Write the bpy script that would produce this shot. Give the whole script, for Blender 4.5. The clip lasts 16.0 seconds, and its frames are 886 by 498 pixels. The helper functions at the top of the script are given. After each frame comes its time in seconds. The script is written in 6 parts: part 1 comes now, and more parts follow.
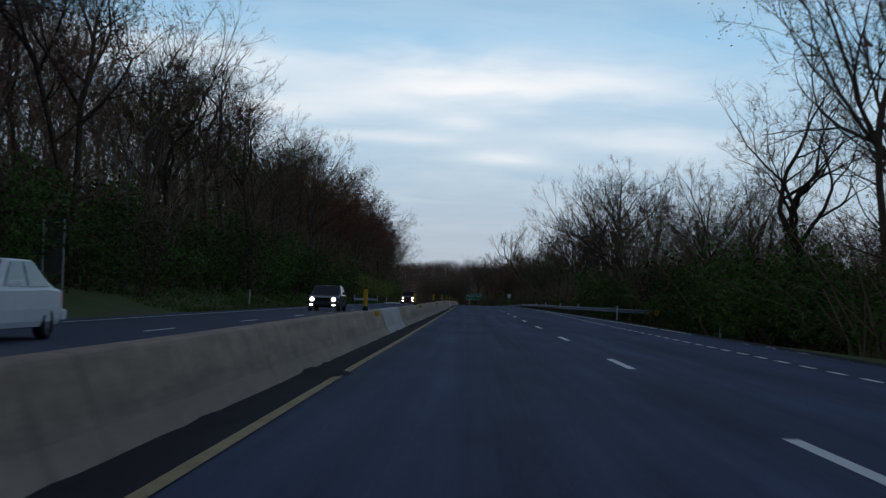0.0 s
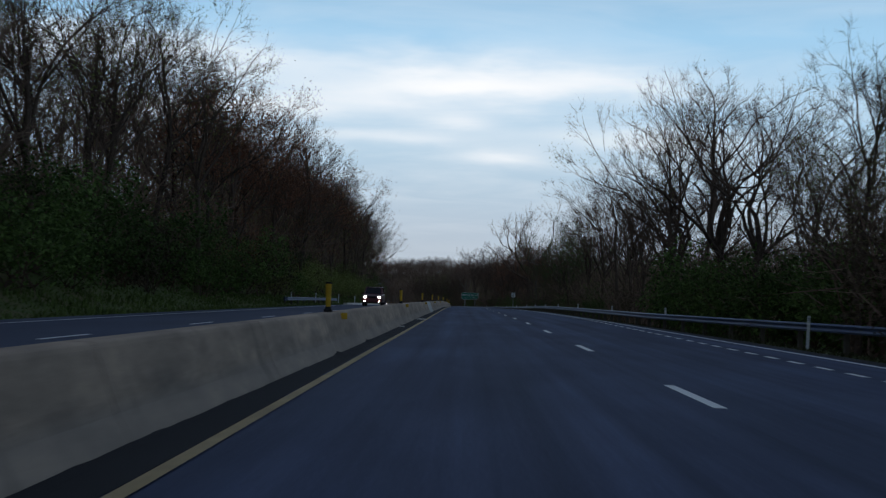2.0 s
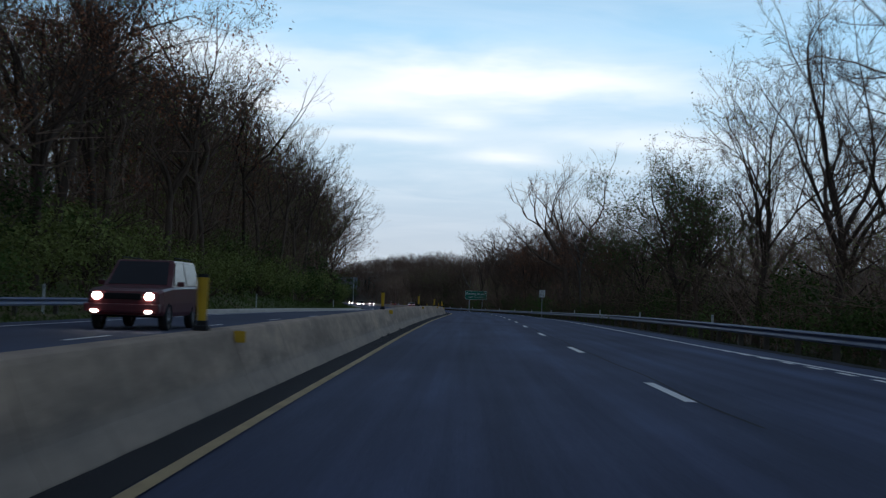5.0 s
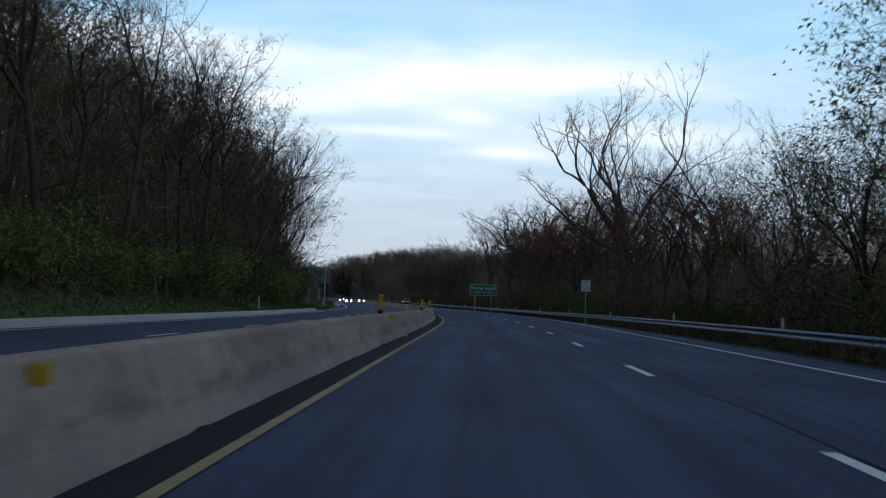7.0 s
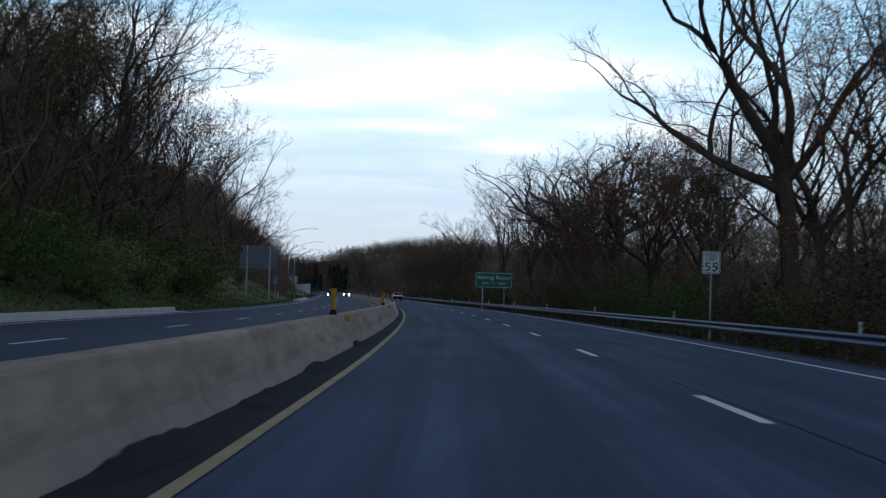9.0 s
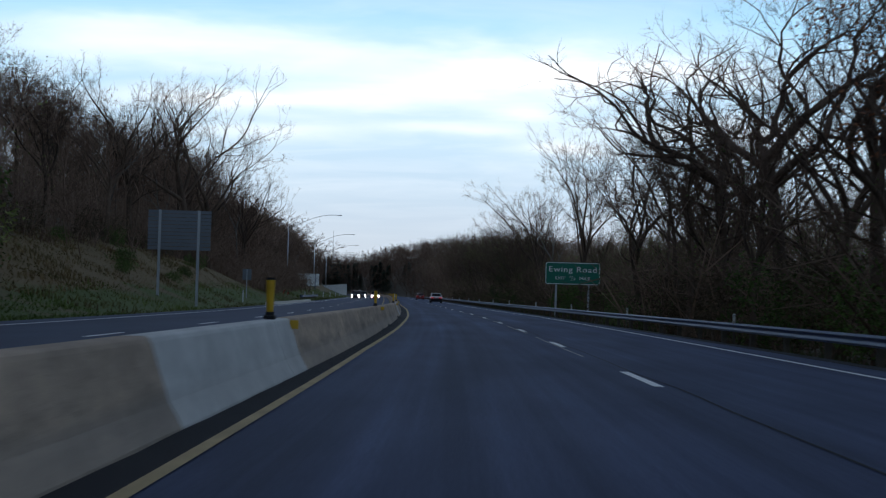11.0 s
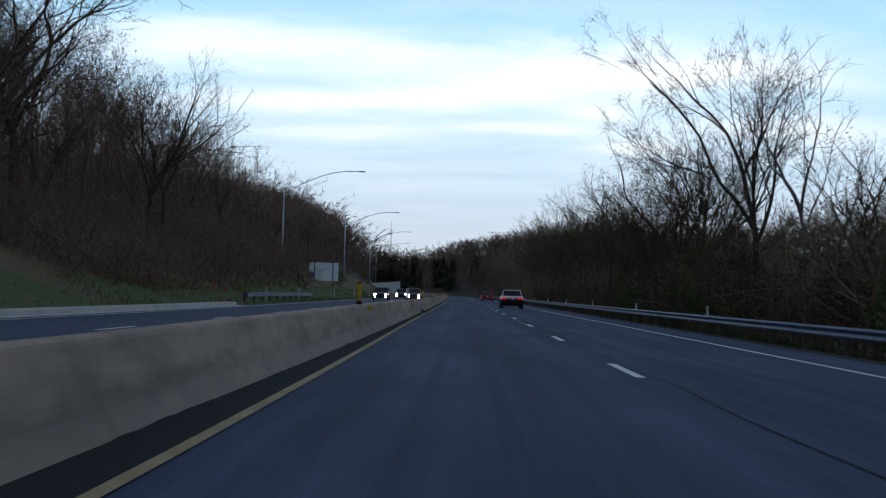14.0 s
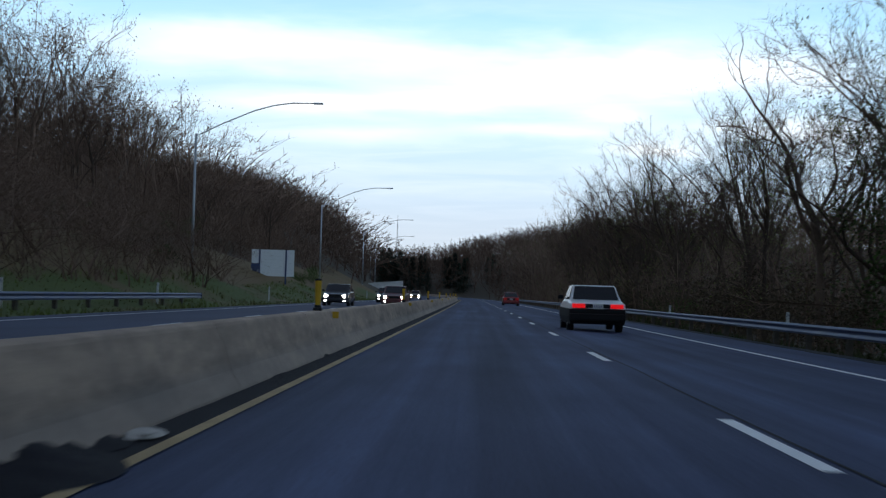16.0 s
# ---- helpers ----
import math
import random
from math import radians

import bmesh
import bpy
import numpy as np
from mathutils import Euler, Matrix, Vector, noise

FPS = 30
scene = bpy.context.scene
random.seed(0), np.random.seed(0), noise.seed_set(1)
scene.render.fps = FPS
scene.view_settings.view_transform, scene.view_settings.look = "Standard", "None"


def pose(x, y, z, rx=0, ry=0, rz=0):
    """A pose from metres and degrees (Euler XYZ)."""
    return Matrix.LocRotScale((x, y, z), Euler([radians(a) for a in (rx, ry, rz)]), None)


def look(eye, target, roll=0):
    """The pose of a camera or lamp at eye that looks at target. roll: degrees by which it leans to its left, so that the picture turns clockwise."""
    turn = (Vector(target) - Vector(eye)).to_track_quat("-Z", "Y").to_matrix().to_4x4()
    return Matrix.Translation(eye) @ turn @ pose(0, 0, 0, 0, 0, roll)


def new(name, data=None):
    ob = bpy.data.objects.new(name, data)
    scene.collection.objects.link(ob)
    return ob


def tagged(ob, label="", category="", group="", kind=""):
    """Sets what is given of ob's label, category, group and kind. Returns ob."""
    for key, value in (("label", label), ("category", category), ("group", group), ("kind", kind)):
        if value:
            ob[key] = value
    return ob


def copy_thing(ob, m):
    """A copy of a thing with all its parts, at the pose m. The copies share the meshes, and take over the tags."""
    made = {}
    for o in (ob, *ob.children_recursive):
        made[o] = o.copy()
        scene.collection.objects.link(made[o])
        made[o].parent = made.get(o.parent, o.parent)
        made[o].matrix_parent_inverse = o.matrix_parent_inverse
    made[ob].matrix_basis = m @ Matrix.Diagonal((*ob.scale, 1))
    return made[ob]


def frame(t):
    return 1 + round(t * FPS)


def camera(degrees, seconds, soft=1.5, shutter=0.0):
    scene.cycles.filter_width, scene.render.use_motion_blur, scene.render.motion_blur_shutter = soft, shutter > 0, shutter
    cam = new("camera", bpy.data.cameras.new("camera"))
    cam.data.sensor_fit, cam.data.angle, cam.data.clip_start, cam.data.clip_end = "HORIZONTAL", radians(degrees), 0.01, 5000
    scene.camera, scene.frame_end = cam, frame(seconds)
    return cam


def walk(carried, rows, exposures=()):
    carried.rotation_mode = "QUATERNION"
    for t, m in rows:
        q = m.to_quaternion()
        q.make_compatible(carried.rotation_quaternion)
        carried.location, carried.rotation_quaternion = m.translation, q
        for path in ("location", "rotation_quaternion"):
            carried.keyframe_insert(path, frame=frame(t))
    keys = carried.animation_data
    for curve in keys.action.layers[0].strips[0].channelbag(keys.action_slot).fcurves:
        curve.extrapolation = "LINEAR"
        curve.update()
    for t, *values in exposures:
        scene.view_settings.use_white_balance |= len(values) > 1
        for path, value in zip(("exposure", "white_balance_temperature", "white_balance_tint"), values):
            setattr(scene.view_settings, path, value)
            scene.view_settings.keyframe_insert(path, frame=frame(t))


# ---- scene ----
cam = camera(37.96, 16.0, soft=1.3, shutter=0.2)
PATH = [
    (0.0, pose(0.000, 0.000, 0.960, 92.138, -1.586, 1.327)),
    (0.5, pose(-0.003, 13.881, 0.944, 92.019, -1.590, 1.209)),
    (1.0, pose(-0.029, 27.774, 0.927, 92.110, -1.563, 1.328)),
    (1.5, pose(-0.036, 41.679, 0.934, 92.135, -1.632, 1.151)),
    (2.0, pose(-0.021, 55.596, 0.951, 92.109, -1.652, 1.142)),
    (2.5, pose(-0.021, 69.525, 0.968, 92.086, -1.771, 1.266)),
    (3.0, pose(-0.009, 83.466, 0.970, 92.188, -1.892, 1.250)),
    (3.5, pose(-0.020, 97.419, 0.984, 92.192, -1.849, 1.313)),
    (4.0, pose(-0.074, 111.384, 0.985, 92.173, -1.839, 1.325)),
    (4.5, pose(-0.182, 125.361, 0.974, 92.129, -1.814, 1.325)),
    (5.0, pose(-0.312, 139.350, 0.951, 92.076, -1.785, 1.327)),
    (5.5, pose(-0.428, 153.351, 0.919, 92.032, -1.760, 1.347)),
    (6.0, pose(-0.500, 167.364, 0.880, 92.014, -1.750, 1.399)),
    (6.5, pose(-0.544, 181.389, 0.841, 91.836, -1.695, 1.461)),
    (7.0, pose(-0.596, 195.426, 0.794, 91.891, -1.603, 1.547)),
    (7.5, pose(-0.649, 209.475, 0.707, 91.665, -1.639, 1.371)),
    (8.0, pose(-0.669, 223.536, 0.599, 91.492, -1.816, 1.310)),
    (8.5, pose(-0.694, 237.609, 0.471, 91.618, -1.883, 1.405)),
    (9.0, pose(-0.791, 251.694, 0.323, 91.636, -1.679, 1.856)),
    (9.5, pose(-1.037, 265.791, 0.188, 91.639, -1.676, 2.378)),
    (10.0, pose(-1.462, 279.900, 0.056, 91.648, -1.669, 2.950)),
    (10.5, pose(-2.041, 294.021, -0.074, 91.658, -1.662, 3.550)),
    (11.0, pose(-2.749, 308.154, -0.203, 91.666, -1.655, 4.154)),
    (11.5, pose(-3.562, 322.299, -0.333, 91.670, -1.652, 4.740)),
    (12.0, pose(-4.492, 336.456, -0.461, 91.573, -1.721, 5.304)),
    (12.5, pose(-5.570, 350.625, -0.596, 91.626, -1.751, 5.880)),
    (13.0, pose(-6.785, 364.806, -0.722, 91.666, -1.635, 6.445)),
    (13.5, pose(-8.132, 378.999, -0.825, 91.718, -1.753, 6.985)),
    (14.0, pose(-9.606, 393.204, -0.960, 91.593, -1.702, 7.368)),
    (14.5, pose(-11.161, 407.421, -1.064, 91.670, -1.716, 7.651)),
    (15.0, pose(-12.745, 421.650, -1.144, 91.731, -1.749, 7.601)),
    (15.5, pose(-14.326, 435.891, -1.231, 91.695, -1.742, 7.717)),
    (16.0, pose(-15.971, 450.144, -1.367, 91.655, -1.729, 8.010)),
]

EXPOSURES = [(0.0, -0.29), (3.5, -0.10), (6.0, 0.05), (7.5, 0.08), (9.0, 0.24), (11.5, 0.14), (13.0, 0.12), (16.0, 0.29)]
walk(cam, PATH, EXPOSURES)

# ---------------------------------------------------------------- sky and light
world = bpy.data.worlds.new("dusk_sky")
scene.world = world
world.use_nodes = True


def node(nt, kind, inputs=None):
    n = nt.nodes.new(kind)
    for k, v in (inputs or {}).items():
        if isinstance(v, bpy.types.NodeSocket):
            nt.links.new(v, n.inputs[k])
        else:
            n.inputs[k].default_value = v
    return n


def math_node(nt, op, a, b=0.0, c=0.0):
    n = node(nt, "ShaderNodeMath", {0: a, 1: b, 2: c})
    n.operation = op
    return n.outputs[0]


def ramp(nt, fac, stops):
    n = node(nt, "ShaderNodeValToRGB", {0: fac})
    e = n.color_ramp.elements
    while len(e) < len(stops):
        e.new(0.5)
    for el, (p, col) in zip(e, stops):
        el.position, el.color = p, (*col, 1)
    return n.outputs[0]


def mix(nt, fac, a, b, blend="MIX"):
    n = nt.nodes.new("ShaderNodeMix")
    n.data_type, n.blend_type = "RGBA", blend
    for k, v in ((0, fac), (6, a), (7, b)):
        if isinstance(v, bpy.types.NodeSocket):
            nt.links.new(v, n.inputs[k])
        else:
            n.inputs[k].default_value = v
    return n.outputs[2]


BANKS = ((-0.011, 0.1706, 0.10, 0.018, 1.0), (0.108, 0.1646, 0.075, 0.011, 0.7), (0.126, 0.1254, 0.09, 0.010, 0.65), (0.021, 0.1095, 0.034, 0.006, 0.8), (-0.012, 0.1369, 0.024, 0.006, 0.6),
         (-0.067, 0.1227, 0.048, 0.005, 0.6), (-0.108, 0.150, 0.10, 0.022, 0.45), (-0.218, 0.184, 0.13, 0.016, 0.6), (-0.245, 0.1435, 0.11, 0.009, 0.7), (-0.216, 0.117, 0.075, 0.007, 0.5), (-0.34, 0.197, 0.09, 0.013, 0.5))


def sky():
    nt = world.node_tree
    nt.nodes.clear()
    co = node(nt, "ShaderNodeTexCoord").outputs["Generated"]
    xyz = node(nt, "ShaderNodeSeparateXYZ", {0: co})
    air = node(nt, "ShaderNodeTexSky")
    air.sky_type, air.sun_disc, air.sun_elevation, air.sun_rotation = "NISHITA", False, radians(7), radians(-115)
    air.air_density, air.dust_density, air.ozone_density = 1.0, 0.6, 2.0
    up = math_node(nt, "MAXIMUM", xyz.outputs[2], 0.0)
    # thin dusk haze colours from the skyline upwards, deepening overhead
    haze = ramp(nt, up, [(0.0, (0.63, 0.69, 0.77)), (0.05, (0.60, 0.715, 0.85)), (0.11, (0.60, 0.805, 0.99)), (0.20, (0.465, 0.79, 1.09)), (0.32, (0.24, 0.39, 0.60)), (0.5, (0.145, 0.195, 0.288)), (1.0, (0.098, 0.130, 0.194))])
    base = mix(nt, 0.1, haze, mix(nt, 1.0, air.outputs[0], (0.06, 0.06, 0.06, 1), "MULTIPLY"))
    # wind-drawn wisps
    over = math_node(nt, "ADD", up, 0.10)
    sheet = node(nt, "ShaderNodeCombineXYZ", {0: math_node(nt, "DIVIDE", xyz.outputs[0], over), 1: math_node(nt, "DIVIDE", xyz.outputs[1], over), 2: 0.0})
    fine = node(nt, "ShaderNodeTexNoise", {"Vector": node(nt, "ShaderNodeMapping", {"Vector": sheet.outputs[0], "Scale": (1.0, 1.7, 1.0)}).outputs[0], "Scale": 1.4, "Detail": 5.0, "Roughness": 0.55, "Distortion": 0.6})
    wisps = ramp(nt, fine.outputs[0], [(0.42, (0, 0, 0)), (0.70, (0.8, 0.8, 0.8))])
    # cloud banks: bearing, height, half-width, half-height and thickness, edges torn by noise
    ahead = math_node(nt, "MAXIMUM", xyz.outputs[1], 0.02)
    torn = node(nt, "ShaderNodeTexNoise", {"Vector": node(nt, "ShaderNodeMapping", {"Vector": co, "Scale": (1.0, 1.0, 4.0)}).outputs[0], "Scale": 7.0, "Detail": 4.0, "Roughness": 0.55})
    warp = math_node(nt, "MULTIPLY_ADD", torn.outputs[0], 3.4, -1.7)
    u, v = math_node(nt, "DIVIDE", xyz.outputs[0], ahead), math_node(nt, "DIVIDE", xyz.outputs[2], ahead)
    total = math_node(nt, "MULTIPLY", wisps, 0.24)
    for bu, bv, bw, bh, k in BANKS:
        du = math_node(nt, "DIVIDE", math_node(nt, "SUBTRACT", u, bu), bw)
        dv = math_node(nt, "ADD", math_node(nt, "DIVIDE", math_node(nt, "SUBTRACT", v, bv), bh), warp)
        r2 = math_node(nt, "ADD", math_node(nt, "MULTIPLY", du, du), math_node(nt, "MULTIPLY", dv, dv))
        g = math_node(nt, "MULTIPLY", math_node(nt, "EXPONENT", math_node(nt, "MULTIPLY", r2, -0.9)), k * 0.78)
        total = math_node(nt, "ADD", total, g)
    belt = ramp(nt, up, [(0.02, (0, 0, 0)), (0.09, (1, 1, 1)), (0.26, (1, 1, 1)), (0.40, (0.1, 0.1, 0.1))])
    fac = math_node(nt, "MINIMUM", math_node(nt, "MULTIPLY", total, belt), 1.0)
    col = mix(nt, fac, base, (1.14, 1.155, 1.18, 1))
    bg = node(nt, "ShaderNodeBackground", {"Color": col, "Strength": 1.0})
    nt.links.new(bg.outputs[0], node(nt, "ShaderNodeOutputWorld").inputs[0])


sky()
sun = new("sun", bpy.data.lights.new("sun", "SUN"))
sun.data.energy, sun.data.angle, sun.data.color = 0.08, radians(25), (1.0, 0.93, 0.86)
sun.matrix_world = look((-60, -40, 30), (0, 0, 0))

# ---------------------------------------------------------------- materials


def material(name, base, rough=0.8, metal=0.0, grain=0.0, grain_scale=40.0, stain=0.0, stain_scale=1.5, stain_col=None, bump=0.0, bump_scale=60.0,
             spec=0.4, emit=None, strength=0.0, stretch=(1, 1, 1), rand=0.0, island=0.0):
    m = bpy.data.materials.new(name)
    m.use_nodes = True
    nt = m.node_tree
    b = nt.nodes["Principled BSDF"]
    b.inputs["Roughness"].default_value, b.inputs["Metallic"].default_value, b.inputs["Specular IOR Level"].default_value = rough, metal, spec
    co = node(nt, "ShaderNodeMapping", {"Vector": node(nt, "ShaderNodeTexCoord").outputs["Object"], "Scale": stretch}).outputs[0]
    col = node(nt, "ShaderNodeRGB")
    col.outputs[0].default_value = (*base, 1)
    c = col.outputs[0]
    if stain:
        n = node(nt, "ShaderNodeTexNoise", {"Vector": co, "Scale": stain_scale, "Detail": 5.0, "Roughness": 0.62})
        f = ramp(nt, n.outputs[0], [(0.38, (0, 0, 0)), (0.66, (stain, stain, stain))])
        c = mix(nt, f, c, (*(stain_col or tuple(v * 0.45 for v in base)), 1))
    if grain:
        n = node(nt, "ShaderNodeTexNoise", {"Vector": co, "Scale": grain_scale, "Detail": 3.0, "Roughness": 0.7})
        f = math_node(nt, "MULTIPLY_ADD", n.outputs[0], grain * 2, 1 - grain)
        c = mix(nt, 1.0, c, node(nt, "ShaderNodeCombineXYZ", {0: f, 1: f, 2: f}).outputs[0], "MULTIPLY")
    if rand:
        f = math_node(nt, "MULTIPLY_ADD", node(nt, "ShaderNodeObjectInfo").outputs["Random"], rand * 2, 1 - rand)
        c = mix(nt, 1.0, c, node(nt, "ShaderNodeCombineXYZ", {0: f, 1: f, 2: f}).outputs[0], "MULTIPLY")
    if island:
        f = math_node(nt, "MULTIPLY_ADD", node(nt, "ShaderNodeNewGeometry").outputs["Random Per Island"], island * 2, 1 - island)
        c = mix(nt, 1.0, c, node(nt, "ShaderNodeCombineXYZ", {0: f, 1: f, 2: f}).outputs[0], "MULTIPLY")
    nt.links.new(c, b.inputs["Base Color"])
    if bump:
        n = node(nt, "ShaderNodeTexNoise", {"Vector": co, "Scale": bump_scale, "Detail": 4.0, "Roughness": 0.7})
        bn = node(nt, "ShaderNodeBump", {"Height": n.outputs[0], "Strength": bump, "Distance": 0.02})
        nt.links.new(bn.outputs[0], b.inputs["Normal"])
    if emit:
        b.inputs["Emission Color"].default_value, b.inputs["Emission Strength"].default_value = (*emit, 1), strength
    return m


def glass_material(name, tint, rough=0.05):
    m = bpy.data.materials.new(name)
    m.use_nodes = True
    b = m.node_tree.nodes["Principled BSDF"]
    b.inputs["Base Color"].default_value = (*tint, 1)
    b.inputs["Roughness"].default_value, b.inputs["Specular IOR Level"].default_value = rough, 0.3
    b.inputs["Coat Weight"].default_value = 0.1
    return m


ASPHALT = material("asphalt", (0.053, 0.070, 0.142), 0.84, bump=0.35, bump_scale=45, stretch=(1, 0.05, 1), spec=0.26)


def wear_asphalt(m):
    """Wheel tracks, long streaks and blotches, laid out by the distance across the road."""
    nt = m.node_tree
    b = nt.nodes["Principled BSDF"]
    across = node(nt, "ShaderNodeAttribute")
    across.attribute_name = "across"
    co = node(nt, "ShaderNodeTexCoord").outputs["Object"]
    y = node(nt, "ShaderNodeSeparateXYZ", {0: co}).outputs[1]
    lane = node(nt, "ShaderNodeCombineXYZ", {0: across.outputs["Fac"], 1: y, 2: 0.0}).outputs[0]

    def field(sx, sy, scale, detail=4.0, rough=0.6):
        v = node(nt, "ShaderNodeMapping", {"Vector": lane, "Scale": (sx, sy, 1.0)}).outputs[0]
        return node(nt, "ShaderNodeTexNoise", {"Vector": v, "Scale": scale, "Detail": detail, "Roughness": rough}).outputs[0]

    streak = ramp(nt, field(1.0, 0.012, 2.2), [(0.34, (0.68, 0.69, 0.70)), (0.66, (1.28, 1.26, 1.22))])
    blotch = ramp(nt, field(1.0, 0.22, 0.55), [(0.38, (0.74, 0.75, 0.78)), (0.64, (1.18, 1.18, 1.16))])
    grain = ramp(nt, field(1.0, 0.5, 30.0, 3.0, 0.75), [(0.25, (0.70, 0.70, 0.72)), (0.75, (1.32, 1.32, 1.30))])
    # polished wheel tracks, two to a lane of 3.75 m
    track = math_node(nt, "MULTIPLY_ADD", math_node(nt, "COSINE", math_node(nt, "MULTIPLY_ADD", across.outputs["Fac"], 3.351, 1.6)), 0.10, 1.0)
    c = mix(nt, 1.0, mix(nt, 1.0, streak, blotch, "MULTIPLY"), grain, "MULTIPLY")
    c = mix(nt, 1.0, c, node(nt, "ShaderNodeCombineXYZ", {0: track, 1: track, 2: track}).outputs[0], "MULTIPLY")
    nt.links.new(mix(nt, 1.0, c, b.inputs["Base Color"].links[0].from_socket, "MULTIPLY"), b.inputs["Base Color"])


wear_asphalt(ASPHALT)
ASPHALT_OLD = material("asphalt_old", (0.062, 0.074, 0.128), 0.85, grain=0.25, grain_scale=18, stain=0.5, stain_scale=0.4, bump=0.35, bump_scale=45, stretch=(1, 0.2, 1))
GRIT = material("gutter_grit", (0.017, 0.016, 0.021), 0.95, grain=0.5, grain_scale=14, stain=0.7, stain_scale=1.6, stain_col=(0.010, 0.010, 0.013), bump=0.8, bump_scale=30)
SEAL = material("crack_sealant", (0.014, 0.014, 0.018), 0.95, grain=0.3, grain_scale=8)
WHITE_LINE = material("white_road_paint", (0.93, 0.93, 0.92), 0.6, grain=0.14, grain_scale=12, stain=0.12, stain_scale=3)
YELLOW_LINE = material("yellow_road_paint", (0.50, 0.36, 0.17), 0.75, grain=0.3, grain_scale=10, stain=0.35, stain_scale=1.6, stain_col=(0.14, 0.09, 0.04))
CONCRETE = material("weathered_concrete", (0.475, 0.357, 0.266), 0.9, grain=0.16, grain_scale=9, bump=0.35, bump_scale=22, stretch=(1, 0.55, 1.3), rand=0.10)
CONCRETE_NEW = material("new_concrete", (0.66, 0.645, 0.615), 0.85, grain=0.12, grain_scale=9, stain=0.3, stain_scale=1.2, bump=0.2, bump_scale=22)


def wear_concrete(m, amount):
    """Tyre scuffs, drips and blotches, laid out by the height over the road."""
    nt = m.node_tree
    b = nt.nodes["Principled BSDF"]
    up = node(nt, "ShaderNodeAttribute")
    up.attribute_name = "up"
    h = up.outputs["Fac"]
    y = node(nt, "ShaderNodeSeparateXYZ", {0: node(nt, "ShaderNodeTexCoord").outputs["Object"]}).outputs[1]
    face = node(nt, "ShaderNodeCombineXYZ", {0: y, 1: h, 2: 0.0}).outputs[0]

    def field(sx, sy, detail=5.0, rough=0.6, turn=0.0):
        v = node(nt, "ShaderNodeMapping", {"Vector": face, "Scale": (sx, sy, 1.0), "Rotation": (0, 0, turn)}).outputs[0]
        return node(nt, "ShaderNodeTexNoise", {"Vector": v, "Scale": 1.0, "Detail": detail, "Roughness": rough}).outputs[0]

    c = b.inputs["Base Color"].links[0].from_socket
    # large blotches and cloudy patches
    blot = ramp(nt, field(0.28, 1.6), [(0.36, (0.76, 0.76, 0.77)), (0.64, (1.16, 1.15, 1.13))])
    c = mix(nt, amount, c, mix(nt, 1.0, c, blot, "MULTIPLY"))
    patch = ramp(nt, field(1.5, 4.0, 4.0, 0.65), [(0.34, (0.82, 0.82, 0.83)), (0.66, (1.12, 1.12, 1.11))])
    c = mix(nt, amount, c, mix(nt, 1.0, c, patch, "MULTIPLY"))
    # greyer, polished foot
    foot = ramp(nt, h, [(0.20, (1, 1, 1)), (0.30, (0, 0, 0))])
    c = mix(nt, math_node(nt, "MULTIPLY", foot, 0.45 * amount), c, (0.33, 0.285, 0.25, 1))
    # tyre scuffs about the break of the slope
    band = math_node(nt, "SUBTRACT", 1.0, math_node(nt, "MINIMUM", math_node(nt, "ABSOLUTE", math_node(nt, "MULTIPLY", math_node(nt, "SUBTRACT", h, 0.30), 5.5)), 1.0))
    rub = ramp(nt, field(0.55, 3.0, 4.0, 0.62), [(0.44, (0, 0, 0)), (0.62, (1, 1, 1))])
    c = mix(nt, math_node(nt, "MULTIPLY", math_node(nt, "MULTIPLY", band, rub), 0.5 * amount), c, (0.105, 0.095, 0.088, 1))
    # slanting black smears and rain streaks
    smear = ramp(nt, field(2.2, 0.5, 3.0, 0.5, 0.5), [(0.66, (0, 0, 0)), (0.74, (1, 1, 1))])
    c = mix(nt, math_node(nt, "MULTIPLY", smear, 0.4 * amount), c, (0.08, 0.075, 0.072, 1))
    drip = ramp(nt, field(5.0, 0.7, 3.0, 0.6), [(0.55, (0, 0, 0)), (0.75, (1, 1, 1))])
    c = mix(nt, math_node(nt, "MULTIPLY", drip, 0.38 * amount), c, (0.17, 0.15, 0.13, 1))
    nt.links.new(c, b.inputs["Base Color"])


wear_concrete(CONCRETE, 1.0)
wear_concrete(CONCRETE_NEW, 0.3)
CURB = material("curb_concrete", (0.60, 0.56, 0.50), 0.9, grain=0.2, grain_scale=8, stain=0.4, stain_scale=0.8, bump=0.3)
GALV = material("galvanised_steel", (0.046, 0.070, 0.160), 0.5, 0.25, grain=0.15, grain_scale=6, stain=0.4, stain_scale=1.0, stain_col=(0.11, 0.12, 0.14))
GALV_POLE = material("grey_steel_pole", (0.40, 0.42, 0.45), 0.5, 0.6, grain=0.12, grain_scale=5)
WOOD_POST = material("weathered_post", (0.085, 0.07, 0.055), 0.9, grain=0.3, grain_scale=10, stain=0.5, stain_scale=3)
SIGN_BACK = material("sign_back_aluminium", (0.17, 0.19, 0.22), 0.5, 0.4, grain=0.08, grain_scale=4, stain=0.3, stain_scale=1.0)
SIGN_GREEN = material("green_sign_sheeting", (0.008, 0.145, 0.098), 0.45, grain=0.06, grain_scale=3)
SIGN_WHITE = material("white_sign_sheeting", (0.78, 0.80, 0.80), 0.45, grain=0.05, grain_scale=3)
BLACK_INK = material("black_ink", (0.012, 0.012, 0.013), 0.5)
DELIN_YELLOW = material("yellow_plastic", (0.62, 0.36, 0.015), 0.5, grain=0.15, grain_scale=12, stain=0.35, stain_scale=6)
